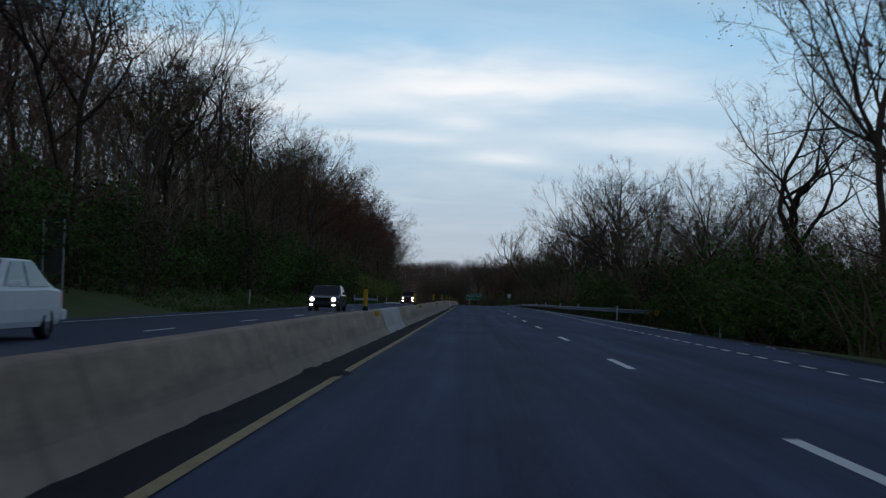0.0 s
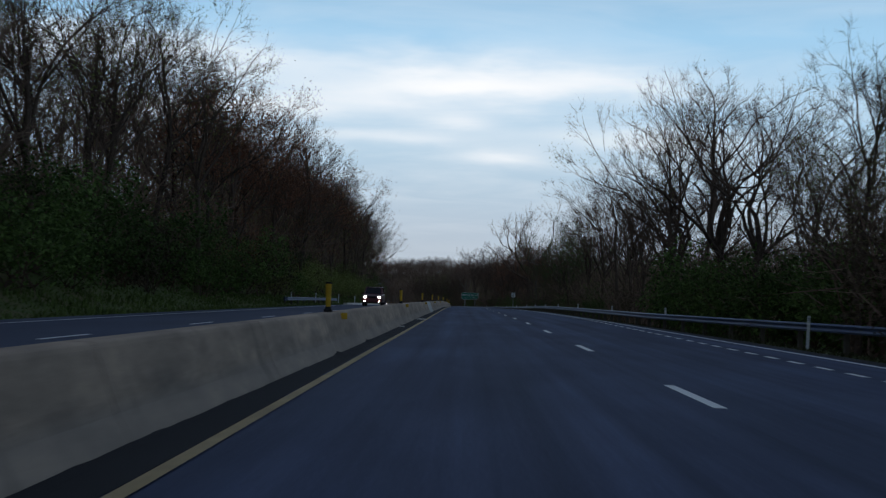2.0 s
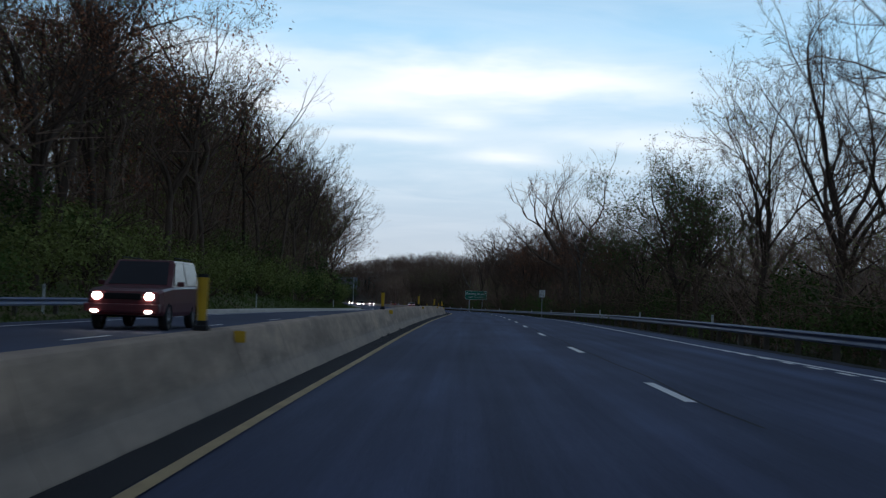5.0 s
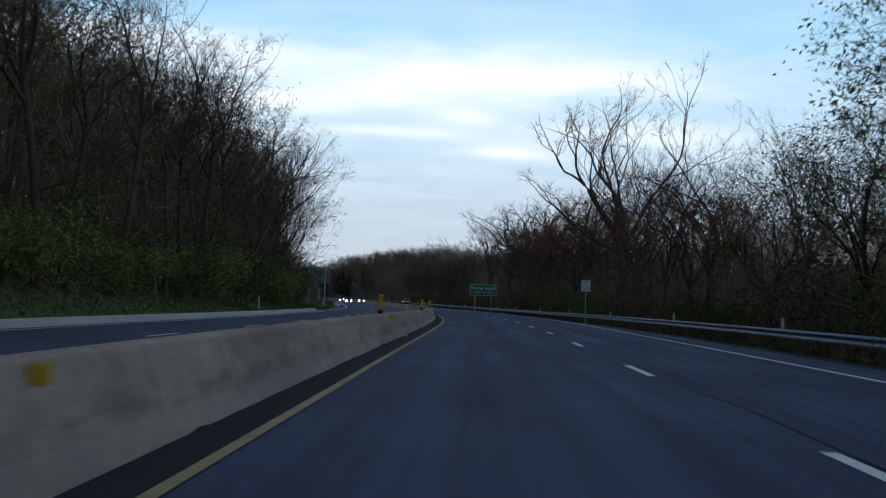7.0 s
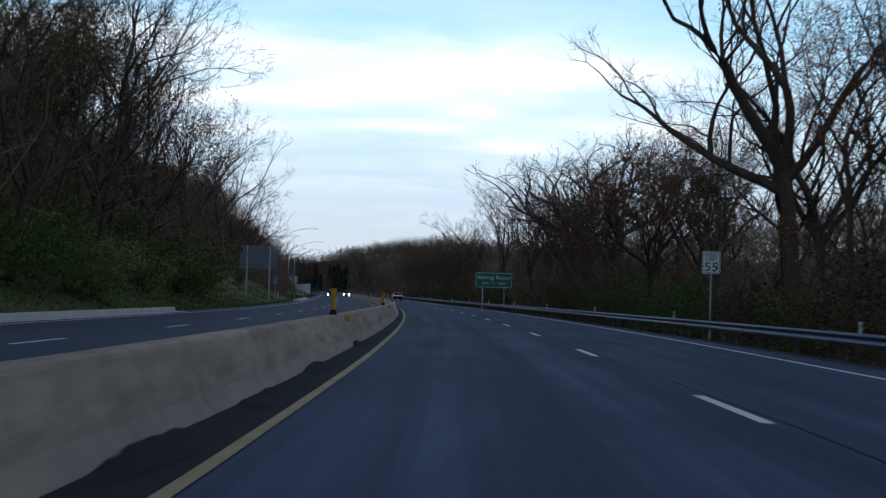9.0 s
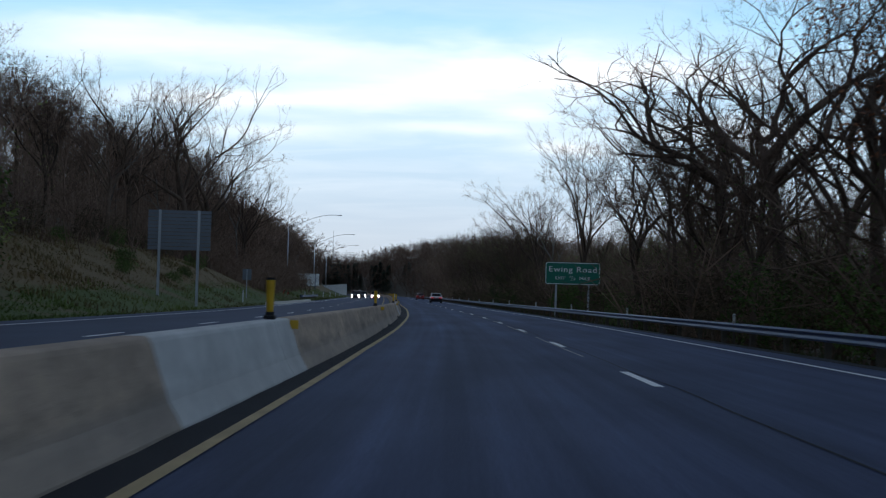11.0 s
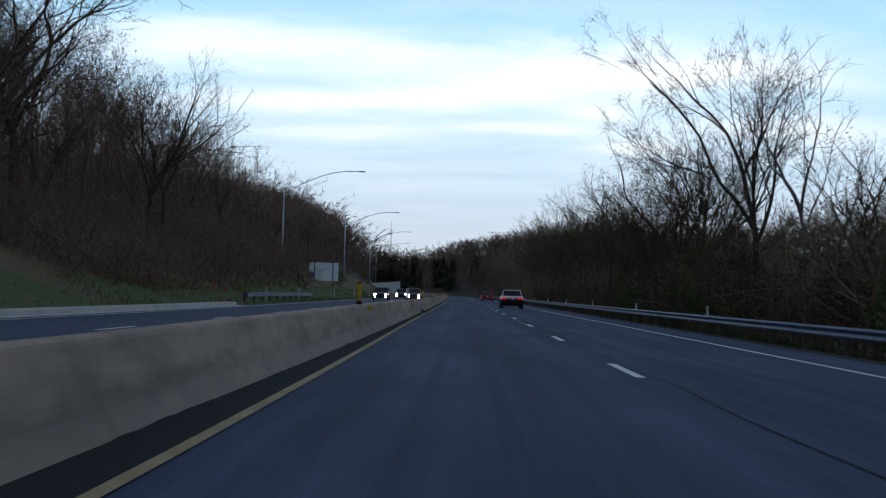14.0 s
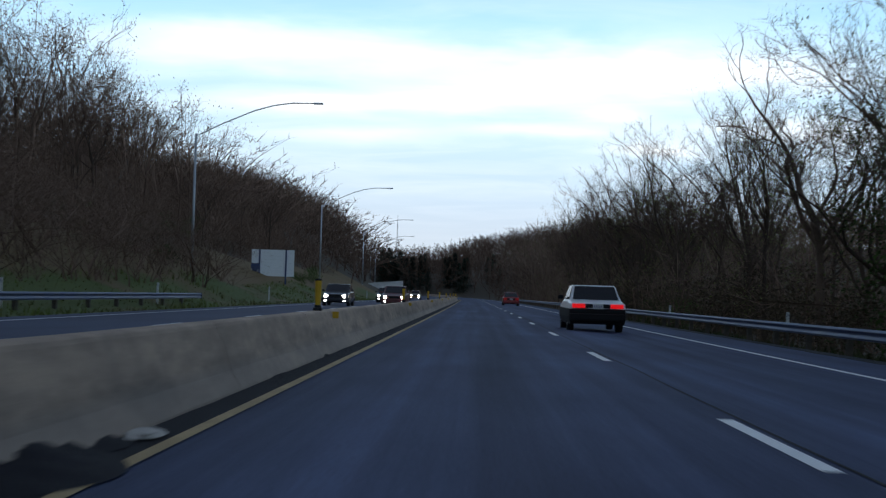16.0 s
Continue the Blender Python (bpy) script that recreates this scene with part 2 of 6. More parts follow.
DELIN_WHITE = material("white_plastic", (0.62, 0.63, 0.62), 0.55, grain=0.12, grain_scale=12, stain=0.3, stain_scale=6)
STAKE_RED = material("red_stake_paint", (0.55, 0.035, 0.025), 0.6, grain=0.15, grain_scale=12)
RUBBER = material("black_rubber", (0.012, 0.012, 0.013), 0.8, grain=0.2, grain_scale=20)
BARK = material("bark", (0.102, 0.071, 0.053), 0.95, grain=0.35, grain_scale=5, stain=0.6, stain_scale=1.5, stain_col=(0.04, 0.031, 0.027), bump=0.7, bump_scale=12, stretch=(1, 1, 0.3), rand=0.35, spec=0.12)
BARK_PALE = material("pale_bark", (0.16, 0.145, 0.13), 0.95, grain=0.3, grain_scale=5, stain=0.6, stain_scale=1.2, stain_col=(0.06, 0.05, 0.045), bump=0.6, bump_scale=12, stretch=(1, 1, 0.3), rand=0.3, spec=0.12)
TWIG = material("twigs", (0.102, 0.066, 0.049), 0.95, rand=0.3, island=0.2, spec=0.12)
# paler copy of TWIG: light on the wood stands put into their colour
TWIG_LIGHTENED = material("lightened_twigs", (0.205, 0.134, 0.098), 0.95, stain=0.7, stain_scale=0.05, stain_col=(0.115, 0.078, 0.059), island=0.35, spec=0.12)
BUD_GREEN = material("young_green_leaves", (0.165, 0.185, 0.055), 0.8, rand=0.3, island=0.45, spec=0.12)
BUD_RED = material("russet_buds", (0.23, 0.095, 0.05), 0.85, rand=0.3, island=0.45, spec=0.12)
BUD_BROWN = material("brown_buds", (0.185, 0.116, 0.080), 0.9, rand=0.2, island=0.45, spec=0.12)
LEAF_DARK = material("dark_green_leaves", (0.05, 0.078, 0.022), 0.75, rand=0.35, island=0.5, spec=0.12)
LEAF_BUSH = material("shrub_leaves", (0.070, 0.108, 0.028), 0.8, rand=0.45, island=0.5, spec=0.12)
BRUSH_BROWN = material("dry_brush", (0.075, 0.056, 0.036), 0.95, rand=0.35, island=0.45, spec=0.12)
NEEDLES = material("conifer_needles", (0.026, 0.038, 0.026), 0.8, rand=0.3, island=0.4, spec=0.12)
GRASS = material("grass_blades", (0.130, 0.172, 0.040), 0.85, stain=0.9, stain_scale=0.22, stain_col=(0.125, 0.092, 0.05), island=0.28, spec=0.12)
GRASS_DRY = material("dry_grass_blades", (0.205, 0.140, 0.070), 0.9, stain=0.8, stain_scale=0.3, stain_col=(0.085, 0.082, 0.032), island=0.3, spec=0.12)
GRASS_VERGE = material("verge_grass_blades", (0.100, 0.142, 0.036), 0.85, stain=0.7, stain_scale=0.3, stain_col=(0.075, 0.085, 0.03), island=0.4, spec=0.12)
# darker copy of the grass: shade behind the guardrail put into the colour
GRASS_SHADE = material("shaded_verge_grass", (0.05, 0.062, 0.024), 0.85, stain=0.8, stain_scale=0.3, stain_col=(0.062, 0.05, 0.03), island=0.5, spec=0.12)

# ---------------------------------------------------------------- the line of the road
Y_KNOTS = (-150, 0, 60, 120, 165, 200, 235, 252, 275, 300, 322, 350, 379, 407, 450, 520, 650, 800, 1000, 1500)
TURN = (0.0, 0.0019, -0.0003, 0.0061, 0.0056, 0.0005, 0.0, 0.0112, 0.0329, 0.0508, 0.0636, 0.0824, 0.1008, 0.1108, 0.1151, 0.117, 0.12, 0.2, 0.3, 0.34)
Z_KNOTS = (-150, 0, 100, 165, 200, 235, 322, 380, 450, 700, 1000, 1500)
Z_ROAD = (0, 0, 0.02, -0.08, -0.2, -0.47, -1.3, -1.8, -2.3, -3.9, -5.2, -6.0)


def eased(a, n):
    k = np.hanning(n)
    return np.convolve(np.pad(a, n // 2, mode="edge"), k / k.sum(), "valid")


LINE_Y = np.arange(-150, 1500, 0.5)
LINE_H = eased(np.interp(LINE_Y, Y_KNOTS, TURN), 41)
LINE_X = -np.cumsum(np.tan(LINE_H)) * 0.5
LINE_X = LINE_X - np.interp(0, LINE_Y, LINE_X) + 0.042
LINE_Z = eased(np.interp(LINE_Y, Z_KNOTS, Z_ROAD), 121)


def heading(y):
    return float(np.interp(y, LINE_Y, LINE_H))


def on_road(y, d, z=0.0):
    """The place d metres right of the camera's lane line at y, z above the road."""
    h = heading(y)
    return Vector((float(np.interp(y, LINE_Y, LINE_X)) + d * math.cos(h), y + d * math.sin(h), float(np.interp(y, LINE_Y, LINE_Z)) + z))


def road_pose(y, d, z=0.0, turn=0.0, lean=0.0):
    return Matrix.Translation(on_road(y, d, z)) @ Matrix.Rotation(heading(y) + radians(turn), 4, "Z") @ Matrix.Rotation(radians(lean), 4, "Y")


def mesh_object(name, verts, faces, mat, parent=None, label="", smooth=False, mats=None, index=None):
    me = bpy.data.meshes.new(name)
    me.from_pydata([tuple(v) for v in verts], [], faces)
    for m in (mats or [mat]):
        me.materials.append(m)
    if index:
        me.polygons.foreach_set("material_index", index)
    if smooth:
        me.polygons.foreach_set("use_smooth", [True] * len(me.polygons))
    me.update()
    ob = new(name, me)
    if parent:
        ob.parent = parent
    return tagged(ob, label)


def part(name, bm, mat, parent, label="", smooth=False):
    """Links a bmesh as one mesh object under a thing or a part."""
    bmesh.ops.recalc_face_normals(bm, faces=bm.faces)
    me = bpy.data.meshes.new(name)
    bm.to_mesh(me)
    bm.free()
    me.materials.append(mat)
    if smooth:
        me.polygons.foreach_set("use_smooth", [True] * len(me.polygons))
    ob = new(name, me)
    ob.parent = parent
    return tagged(ob, label)


def box(bm, size, at, bevel=0.0, rot=None):
    m = Matrix.Translation(at) @ (rot or Matrix()) @ Matrix.Diagonal((*size, 1))
    r = bmesh.ops.create_cube(bm, size=1, matrix=m)
    if bevel:
        edges = list({e for v in r["verts"] for e in v.link_edges})
        bmesh.ops.bevel(bm, geom=edges, offset=bevel, segments=2, affect="EDGES", profile=0.6)
    return bm


def rod(bm, a, b, r, r2=None, n=8):
    a, b = Vector(a), Vector(b)
    q = (b - a).to_track_quat("Z", "Y").to_matrix().to_4x4()
    bmesh.ops.create_cone(bm, cap_ends=True, segments=n, radius1=r, radius2=r if r2 is None else r2, depth=(b - a).length, matrix=Matrix.Translation((a + b) / 2) @ q)
    return bm


def sweep(name, profile, y0, y1, step, mat, parent=None, closed=False, dip=None, caps=False, smooth=False):
    """Draws a cross-section (d, z) along the road."""
    n = max(1, int(round((y1 - y0) / step)))
    ys = [y0 + (y1 - y0) * i / n for i in range(n + 1)]
    verts, faces, k = [], [], len(profile)
    for y in ys:
        for d, z in profile:
            dd, dz = dip(y, d, z) if dip else (0, 0)
            verts.append(on_road(y, d + dd, z + dz))
    for i in range(n):
        for j in range(k if closed else k - 1):
            a, b = i * k + j, i * k + (j + 1) % k
            faces.append((a, b, b + k, a + k))
    if caps:
        faces += [tuple(range(k))[::-1], tuple(range(n * k, n * k + k))]
    return mesh_object(name, verts, faces, mat, parent, smooth=smooth)


def hill(y, d):
    """Height of the ground beside the road, over the road's own height."""
    n = noise.noise(Vector((d * 0.05, y * 0.03, 0.3))) * 1.6 + noise.noise(Vector((d * 0.2, y * 0.15, 2.0))) * 0.35
    if -12.6 < d < 9.0:
        return -0.6
    if d <= -12.6:
        e = -d - 12.6
        if e < 2.2:
            return -0.12 + 0.03 * e + 0.05 * n * min(1, e)
        z = 0.36 * (e - 2.2) + n * min(1.0, (e - 2.2) / 6)
        return min(z, 6 + 0.50 * z, 19 + 0.12 * z)
    e = d - 9.0
    z = -0.30 - 0.14 * min(e, 9) + 0.5 * n * min(1, e / 8)
    rise = min(1, max(0, (y - 240) / 60))
    if e > 22:
        z += rise * min(11, 0.26 * (e - 22)) + (1 - rise) * min(20, 0.2 * max(0, e - 60))
    return z


def far_rise(y, d):
    """The valley closes beyond the bend; the slopes beside the road rise sooner."""
    t = min(1, max(0, (y - 820) / 150))
    s = min(1, max(0, (y - 640) / 220)) * min(1, max(0, (abs(d) - 15) / 22))
    return 9 * t * t * (3 - 2 * t) + (9 if d < 0 else 4) * s * s * (3 - 2 * s)


def ground_z(y, d):
    return float(np.interp(y, LINE_Y, LINE_Z)) + hill(y, d) + far_rise(y, d)


def on_ground(y, d, sink=0.0):
    p = on_road(y, d)
    return Vector((p.x, p.y, ground_z(y, d) - sink))


def build_ground():
    ds = [-1600, -900, -500, -320, -220, -160, -120, -95, -80] + [-70 + 2.5 * i for i in range(18)] + [-25 + 1.1 * i for i in range(12)] + [-12.4, -8, -3, 2, 6, 8.8, 9.1]
    ds += [9.6 + 1.1 * i for i in range(14)] + [26, 30, 35, 42, 50, 60, 75, 95, 120, 145, 170, 220, 320, 500, 900, 1600]
    ys = [-1200, -600, -300, -200] + [-140 + 5 * i for i in range(170)] + [720 + 20 * i for i in range(40)] + [1600, 1900, 2400, 3200]
    verts = []
    for y in ys:
        cx, cz = float(np.interp(y, LINE_Y, LINE_X)), float(np.interp(y, LINE_Y, LINE_Z))
        for d in ds:
            verts.append((cx + d, y, cz + hill(y, d) + far_rise(y, d)))
    k = len(ds)
    faces = [(i * k + j, i * k + j + 1, (i + 1) * k + j + 1, (i + 1) * k + j) for i in range(len(ys) - 1) for j in range(k - 1)]
    ob = mesh_object("ground", verts, faces, GROUND, smooth=True)
    litter = ob.data.attributes.new("litter", "FLOAT", "POINT")
    grassy = [1.0 if y > 700 else min(1.0, max(0.0, ((-d - 19) / 8 if y < 360 else (-d - 23) / 8) if d < 0 else (d - 11) / 8)) for y in ys for d in ds]
    litter.data.foreach_set("value", grassy)
    dry = ob.data.attributes.new("dry", "FLOAT", "POINT")
    dry.data.foreach_set("value", [min(1.0, max(0.0, (-d - 16.2) / 3.5)) * min(1.0, max(0.0, (y - 352) / 15)) for y in ys for d in ds])
    return tagged(ob, "dark grassy roadside ground with leaf litter", "ground", kind="structure")


def ground_material():
    m = material("ground_cover", (0.055, 0.045, 0.03), 0.95, bump=0.8, bump_scale=4)
    nt = m.node_tree
    b = nt.nodes["Principled BSDF"]
    co = node(nt, "ShaderNodeTexCoord").outputs["Object"]
    n1 = node(nt, "ShaderNodeTexNoise", {"Vector": co, "Scale": 0.09, "Detail": 5.0, "Roughness": 0.6})
    n2 = node(nt, "ShaderNodeTexNoise", {"Vector": co, "Scale": 3.0, "Detail": 5.0, "Roughness": 0.7})
    green = mix(nt, n2.outputs[0], (0.044, 0.070, 0.012, 1), (0.112, 0.140, 0.030, 1))
    brown = mix(nt, n2.outputs[0], (0.030, 0.023, 0.015, 1), (0.095, 0.070, 0.040, 1))
    n3 = node(nt, "ShaderNodeTexNoise", {"Vector": co, "Scale": 0.16, "Detail": 4.0, "Roughness": 0.6, "Distortion": 0.5})
    green = mix(nt, ramp(nt, n3.outputs[0], [(0.50, (0, 0, 0)), (0.66, (0.85, 0.85, 0.85))]), green, (0.155, 0.105, 0.052, 1))
    # last year's dry grass on the upper bank
    old = node(nt, "ShaderNodeAttribute")
    old.attribute_name = "dry"
    g = math_node(nt, "ADD", math_node(nt, "MULTIPLY_ADD", n3.outputs[0], 1.2, -0.6), old.outputs["Fac"])
    green = mix(nt, ramp(nt, g, [(0.3, (0, 0, 0)), (0.75, (0.9, 0.9, 0.9))]), green, mix(nt, n2.outputs[0], (0.105, 0.068, 0.030, 1), (0.225, 0.148, 0.068, 1)))
    # leaf litter takes over from grass away from the road
    away = node(nt, "ShaderNodeAttribute")
    away.attribute_name = "litter"
    f = math_node(nt, "ADD", math_node(nt, "MULTIPLY_ADD", n1.outputs[0], 1.4, -0.75), away.outputs["Fac"])
    c = mix(nt, ramp(nt, f, [(0.25, (0, 0, 0)), (0.65, (1, 1, 1))]), green, brown)
    nt.links.new(c, b.inputs["Base Color"])
    return m


GROUND = ground_material()
build_ground()


def edge_line(y):
    """Right edge line: a merging lane narrows out."""
    return float(np.interp(y, (-60, 45, 68, 95, 123, 140, 172), (8.45, 8.4, 8.25, 7.6, 6.95, 6.75, 6.05)))


def lane_line(y):
    """The broken line between the two lanes."""
    return float(np.interp(y, (0, 60, 82, 107, 140, 178, 207, 240, 264, 300, 338, 374, 398, 410, 447, 460, 500), (2.30, 2.28, 2.30, 2.40, 2.34, 2.30, 2.42, 2.46, 2.40, 2.32, 2.27, 2.34, 2.24, 2.16, 2.18, 2.13, 2.2)))


def left_line(y):
    """The yellow line along the median barrier."""
    return float(np.interp(y, (0, 22, 50, 78, 106, 176, 203, 231, 260, 300, 331, 345, 373, 401, 430, 445, 459, 520), (-1.55, -1.54, -1.54, -1.61, -1.57, -1.61, -1.57, -1.53, -1.50, -1.6, -1.69, -1.61, -1.57, -1.54, -1.69, -1.71, -1.66, -1.6)))


def fall(d, y):
    """How far the pavement falls away to the right: the cross-slope changes with the bends."""
    s = float(np.interp(y, (0, 65, 92, 120, 150, 190, 245, 287, 345, 385, 412, 445, 470, 520), (0.034, 0.033, 0.020, -0.002, 0.004, 0.012, 0.02, 0.002, 0.004, 0.0, 0.02, 0.022, 0.03, 0.03)))
    if d <= 6.4:
        return s * max(0, d - 2.2)
    return float(np.interp(d, (6.4, 8.3, 8.95), (s * 4.2, 0.21, 0.25)))


def build_roads():
    ds = (-1.95, -1.9, 2.2, 6.0, 6.4, 8.3, 8.95, 9.05)
    r = sweep("road", [(d, -0.20 if d < -1.93 else -0.30 if d > 9 else 0.0) for d in ds], -120, 1100, 6, ASPHALT, dip=lambda y, d, z: (0, -fall(min(d, 8.95), y)))
    across = r.data.attributes.new("across", "FLOAT", "POINT")
    across.data.foreach_set("value", [d for _ in range(len(r.data.vertices) // len(ds)) for d in ds])
    tagged(r, "dark worn asphalt carriageway with faded lines", "road", kind="structure")
    o = sweep("road", [(-12.45, -0.3), (-12.4, -0.02), (-7.4, 0.0), (-2.85, 0.0), (-2.8, -0.2)], -120, 1100, 6, ASPHALT_OLD)
    tagged(o, "grey asphalt carriageway for oncoming traffic", "road", kind="structure")
    # grit from the barrier's foot to the yellow line, with a ragged black crest along the concrete
    g = sweep("gutter", [(-2.20, -0.1), (-2.05, 0.03), (-1.97, 0.028), (-1.88, 0.012), (-1.75, 0.008), (-1.60, 0.006), (-1.57, -0.05)], -120, 900, 0.35, GRIT,
              dip=lambda y, d, z: (left_line(y) + 1.54 + (0.03 * noise.noise(Vector((y * 0.6, 0.2, 0))) if d > -1.7 else 0),
                                   (0.014 * max(0, noise.noise(Vector((y * 0.8, d, 1)))) + 0.035 * max(0, noise.noise(Vector((y * 4.1, d, 4))) - 0.15) if d < -1.9 else 0.006 * noise.noise(Vector((y * 1.1, d * 3, 1)))) if z > 0 else 0))
    e = sweep("gutter", [(8.2, -0.30), (8.35, -0.205), (8.7, -0.21), (9.02, -0.236), (9.3, -0.40)], -120, 900, 0.8, GRIT,
              dip=lambda y, d, z: (0.16 * noise.noise(Vector((y * 0.3, 5.2, 0))) + 0.14 * noise.noise(Vector((y * 1.3, 3.7, 0))) if d < 8.6 else 0, 0.012 * noise.noise(Vector((y * 1.1, d * 3, 1)))))
    tagged(e, "dark strip of grit and dead leaves under the guardrail", "gutter", kind="structure")
    tagged(g, "dark strip of road grit along the concrete barrier", "gutter", kind="structure")
    return r, o


ROAD, ROAD_ON = build_roads()


def line_strip(name, d, w, y0, y1, mat, parent, step=6, wobble=0.0, z=0.006):
    f = (lambda y: d(y)) if callable(d) else (lambda y: d)
    n = max(1, int((y1 - y0) / step))
    verts, faces = [], []
    for i in range(n + 1):
        y = y0 + (y1 - y0) * i / n
        c = f(y) + wobble * noise.noise(Vector((y * 0.08, 0.5, 0)))
        zz = z - fall(c, y)
        verts += [on_road(y, c - w / 2, zz), on_road(y, c + w / 2, zz)]
        if i:
            faces.append((2 * i - 2, 2 * i - 1, 2 * i + 1, 2 * i))
    return mesh_object(name, verts, faces, mat, parent)


DASH_GAP, DASH_FIRST = 12.19, 9.4


def build_lines():
    line_strip("edge_line", left_line, 0.10, -60, 800, YELLOW_LINE, ROAD, 3, 0.02, 0.010)
    line_strip("edge_line", edge_line, 0.12, -60, 800, WHITE_LINE, ROAD, 3)
    line_strip("edge_line", -11.0, 0.12, -60, 800, WHITE_LINE, ROAD_ON, 3)
    line_strip("edge_line", -3.6, 0.12, -60, 800, YELLOW_LINE, ROAD_ON, 3)
    for i in range(-4, 56):
        y = DASH_FIRST + DASH_GAP * i
        line_strip("lane_dash", lane_line, 0.125, y - 3.05, y, WHITE_LINE, ROAD, 1.5)
        line_strip("lane_dash", -7.35, 0.125, y - 5.0, y - 1.95, WHITE_LINE, ROAD_ON, 1.5)
    for i in range(-60, 29):
        y = 116.4 + 1.87 * i
        line_strip("short_dash", 6.05, 0.12, y, y + 0.98, WHITE_LINE, ROAD, 1)
    # sealed crack along the lane joint, pale where the sealant has worn off
    line_strip("crack_seal", lambda y: lane_line(y) + 0.14 + 0.10 * noise.noise(Vector((y * 0.2, 0, 0))), 0.03, 150, 700, SEAL, ROAD, 1, 0.0, 0.005)
    for y0, y1 in ((331, 342), (345.5, 356), (359, 365), (369, 377), (390, 398), (436, 442)):
        line_strip("worn_joint", lambda y: lane_line(y) - 0.10 + 0.05 * noise.noise(Vector((y * 0.3, 3, 0))), 0.025, y0, y1, CURB, ROAD, 1, 0.0, 0.007)


def barrier_profile():
    # (d, z) of the safety-shape median barrier, its toe half buried by the overlaid road, clockwise from the near foot
    near = ((-1.965, -0.05), (-1.975, 0.03), (-2.075, 0.20), (-2.215, 0.61), (-2.232, 0.64), (-2.26, 0.655))
    return list(near) + [(-4.67 - d, z) for d, z in near[::-1]]


def barrier_top(y):
    """Height of the barrier over the overlaid road."""
    return float(np.interp(y, (0, 10, 20, 48, 76, 104, 150, 174, 203, 231, 259, 290, 329, 343, 371, 401, 430, 442, 458, 500), (0.59, 0.595, 0.62, 0.60, 0.62, 0.65, 0.635, 0.632, 0.645, 0.628, 0.575, 0.62, 0.66, 0.66, 0.64, 0.612, 0.655, 0.66, 0.62, 0.62)))


NEW_PANELS = ((31.5, 38.8), (131.8, 139.4), (317.0, 324.5), (372.8, 376.3))


def build_barrier():
    root = tagged(new("median_barrier"), "weathered concrete median barrier with patched pale sections", "barrier", kind="structure")
    y = -60.0
    prof = barrier_profile()
    cuts = sorted([v for p in NEW_PANELS for v in p])
    while y < 860:
        y1 = y + 6.1
        for c in cuts:
            if y + 0.2 < c < y1:
                y1 = c
                break
            if y1 <= c < y1 + 1.2:
                y1 = c
                break
        fresh = any(a - 0.1 <= y and y1 <= b + 0.1 for a, b in NEW_PANELS)
        s = sweep("barrier_section", prof, y + 0.008, y1 - 0.008, 0.75, CONCRETE_NEW if fresh else CONCRETE, root, closed=True, caps=True,
                  dip=(lambda yy, d, z: (0.012 * noise.noise(Vector((yy * 0.7, z * 4, d))), z * (barrier_top(yy) / 0.655 - 1) if z > 0 else 0)))
        up = s.data.attributes.new("up", "FLOAT", "POINT")
        up.data.foreach_set("value", [z for _ in range(len(s.data.vertices) // len(prof)) for d, z in prof])
        if fresh:
            tagged(s, "pale newly cast concrete section")
        y = y1


build_lines()
build_barrier()


def build_curb(y0, y1):
    c = sweep("curb", [(-12.75, -0.1), (-12.72, 0.15), (-12.68, 0.17), (-12.36, 0.17), (-12.30, 0.13), (-12.27, -0.1)], y0, y1, 3, CURB, closed=False, caps=True)
    tagged(c, "pale concrete kerb along the road edge", "kerb", kind="structure")
    g = sweep("gutter", [(-12.27, 0.004), (-11.75, 0.002), (-11.72, -0.02)], y0, y1, 3, CURB)
    tagged(g, "pale concrete gutter strip beside the kerb", "gutter", kind="structure")


build_curb(192, 312)
build_curb(411, 463)


def build_grit_heaps():
    """Low heaps of swept grit, leaves and torn rubber against the barrier."""
    rng = random.Random(17)
    spots = [(456.3, 1.6, 0.15), (457.4, 1.0, 0.07), (15.4, 1.8, 0.055), (231.0, 0.8, 0.05), (222.0, 1.2, 0.05), (249.5, 1.0, 0.07), (259.2, 2.4, 0.10), (268.0, 2.2, 0.10), (276.0, 1.6, 0.12), (349.9, 1.4, 0.07), (365.0, 1.2, 0.11)] + [(rng.uniform(5, 470), rng.uniform(0.4, 1.4), rng.uniform(0.025, 0.06)) for _ in range(40)]
    for y, l, h in spots:
        v, f, n, m = [], [], 14, 5
        for i in range(n + 1):
            t = i / n
            for j in range(m):
                s = j / (m - 1)
                rise = math.sin(math.pi * t) ** 0.7 * math.cos(0.5 * math.pi * s)
                lump = 0.8 + 0.55 * noise.noise(Vector((y + t * l * 6.5, s * 4, h * 10)))
                v.append(on_road(y + (t - 0.5) * l, left_line(y) - 0.46 + (0.5 if h in (0.15, 0.055) else 0.26) * s * (0.6 + 0.5 * math.sin(math.pi * t)), 0.012 + h * rise * lump))
        for i in range(n):
            for j in range(m - 1):
                a = i * m + j
                f.append((a, a + 1, a + 1 + m, a + m))
        tagged(mesh_object("debris", v, f, GRIT, smooth=True), "low dark heap of grit and leaves against the barrier", "debris", "gutter debris")


build_grit_heaps()


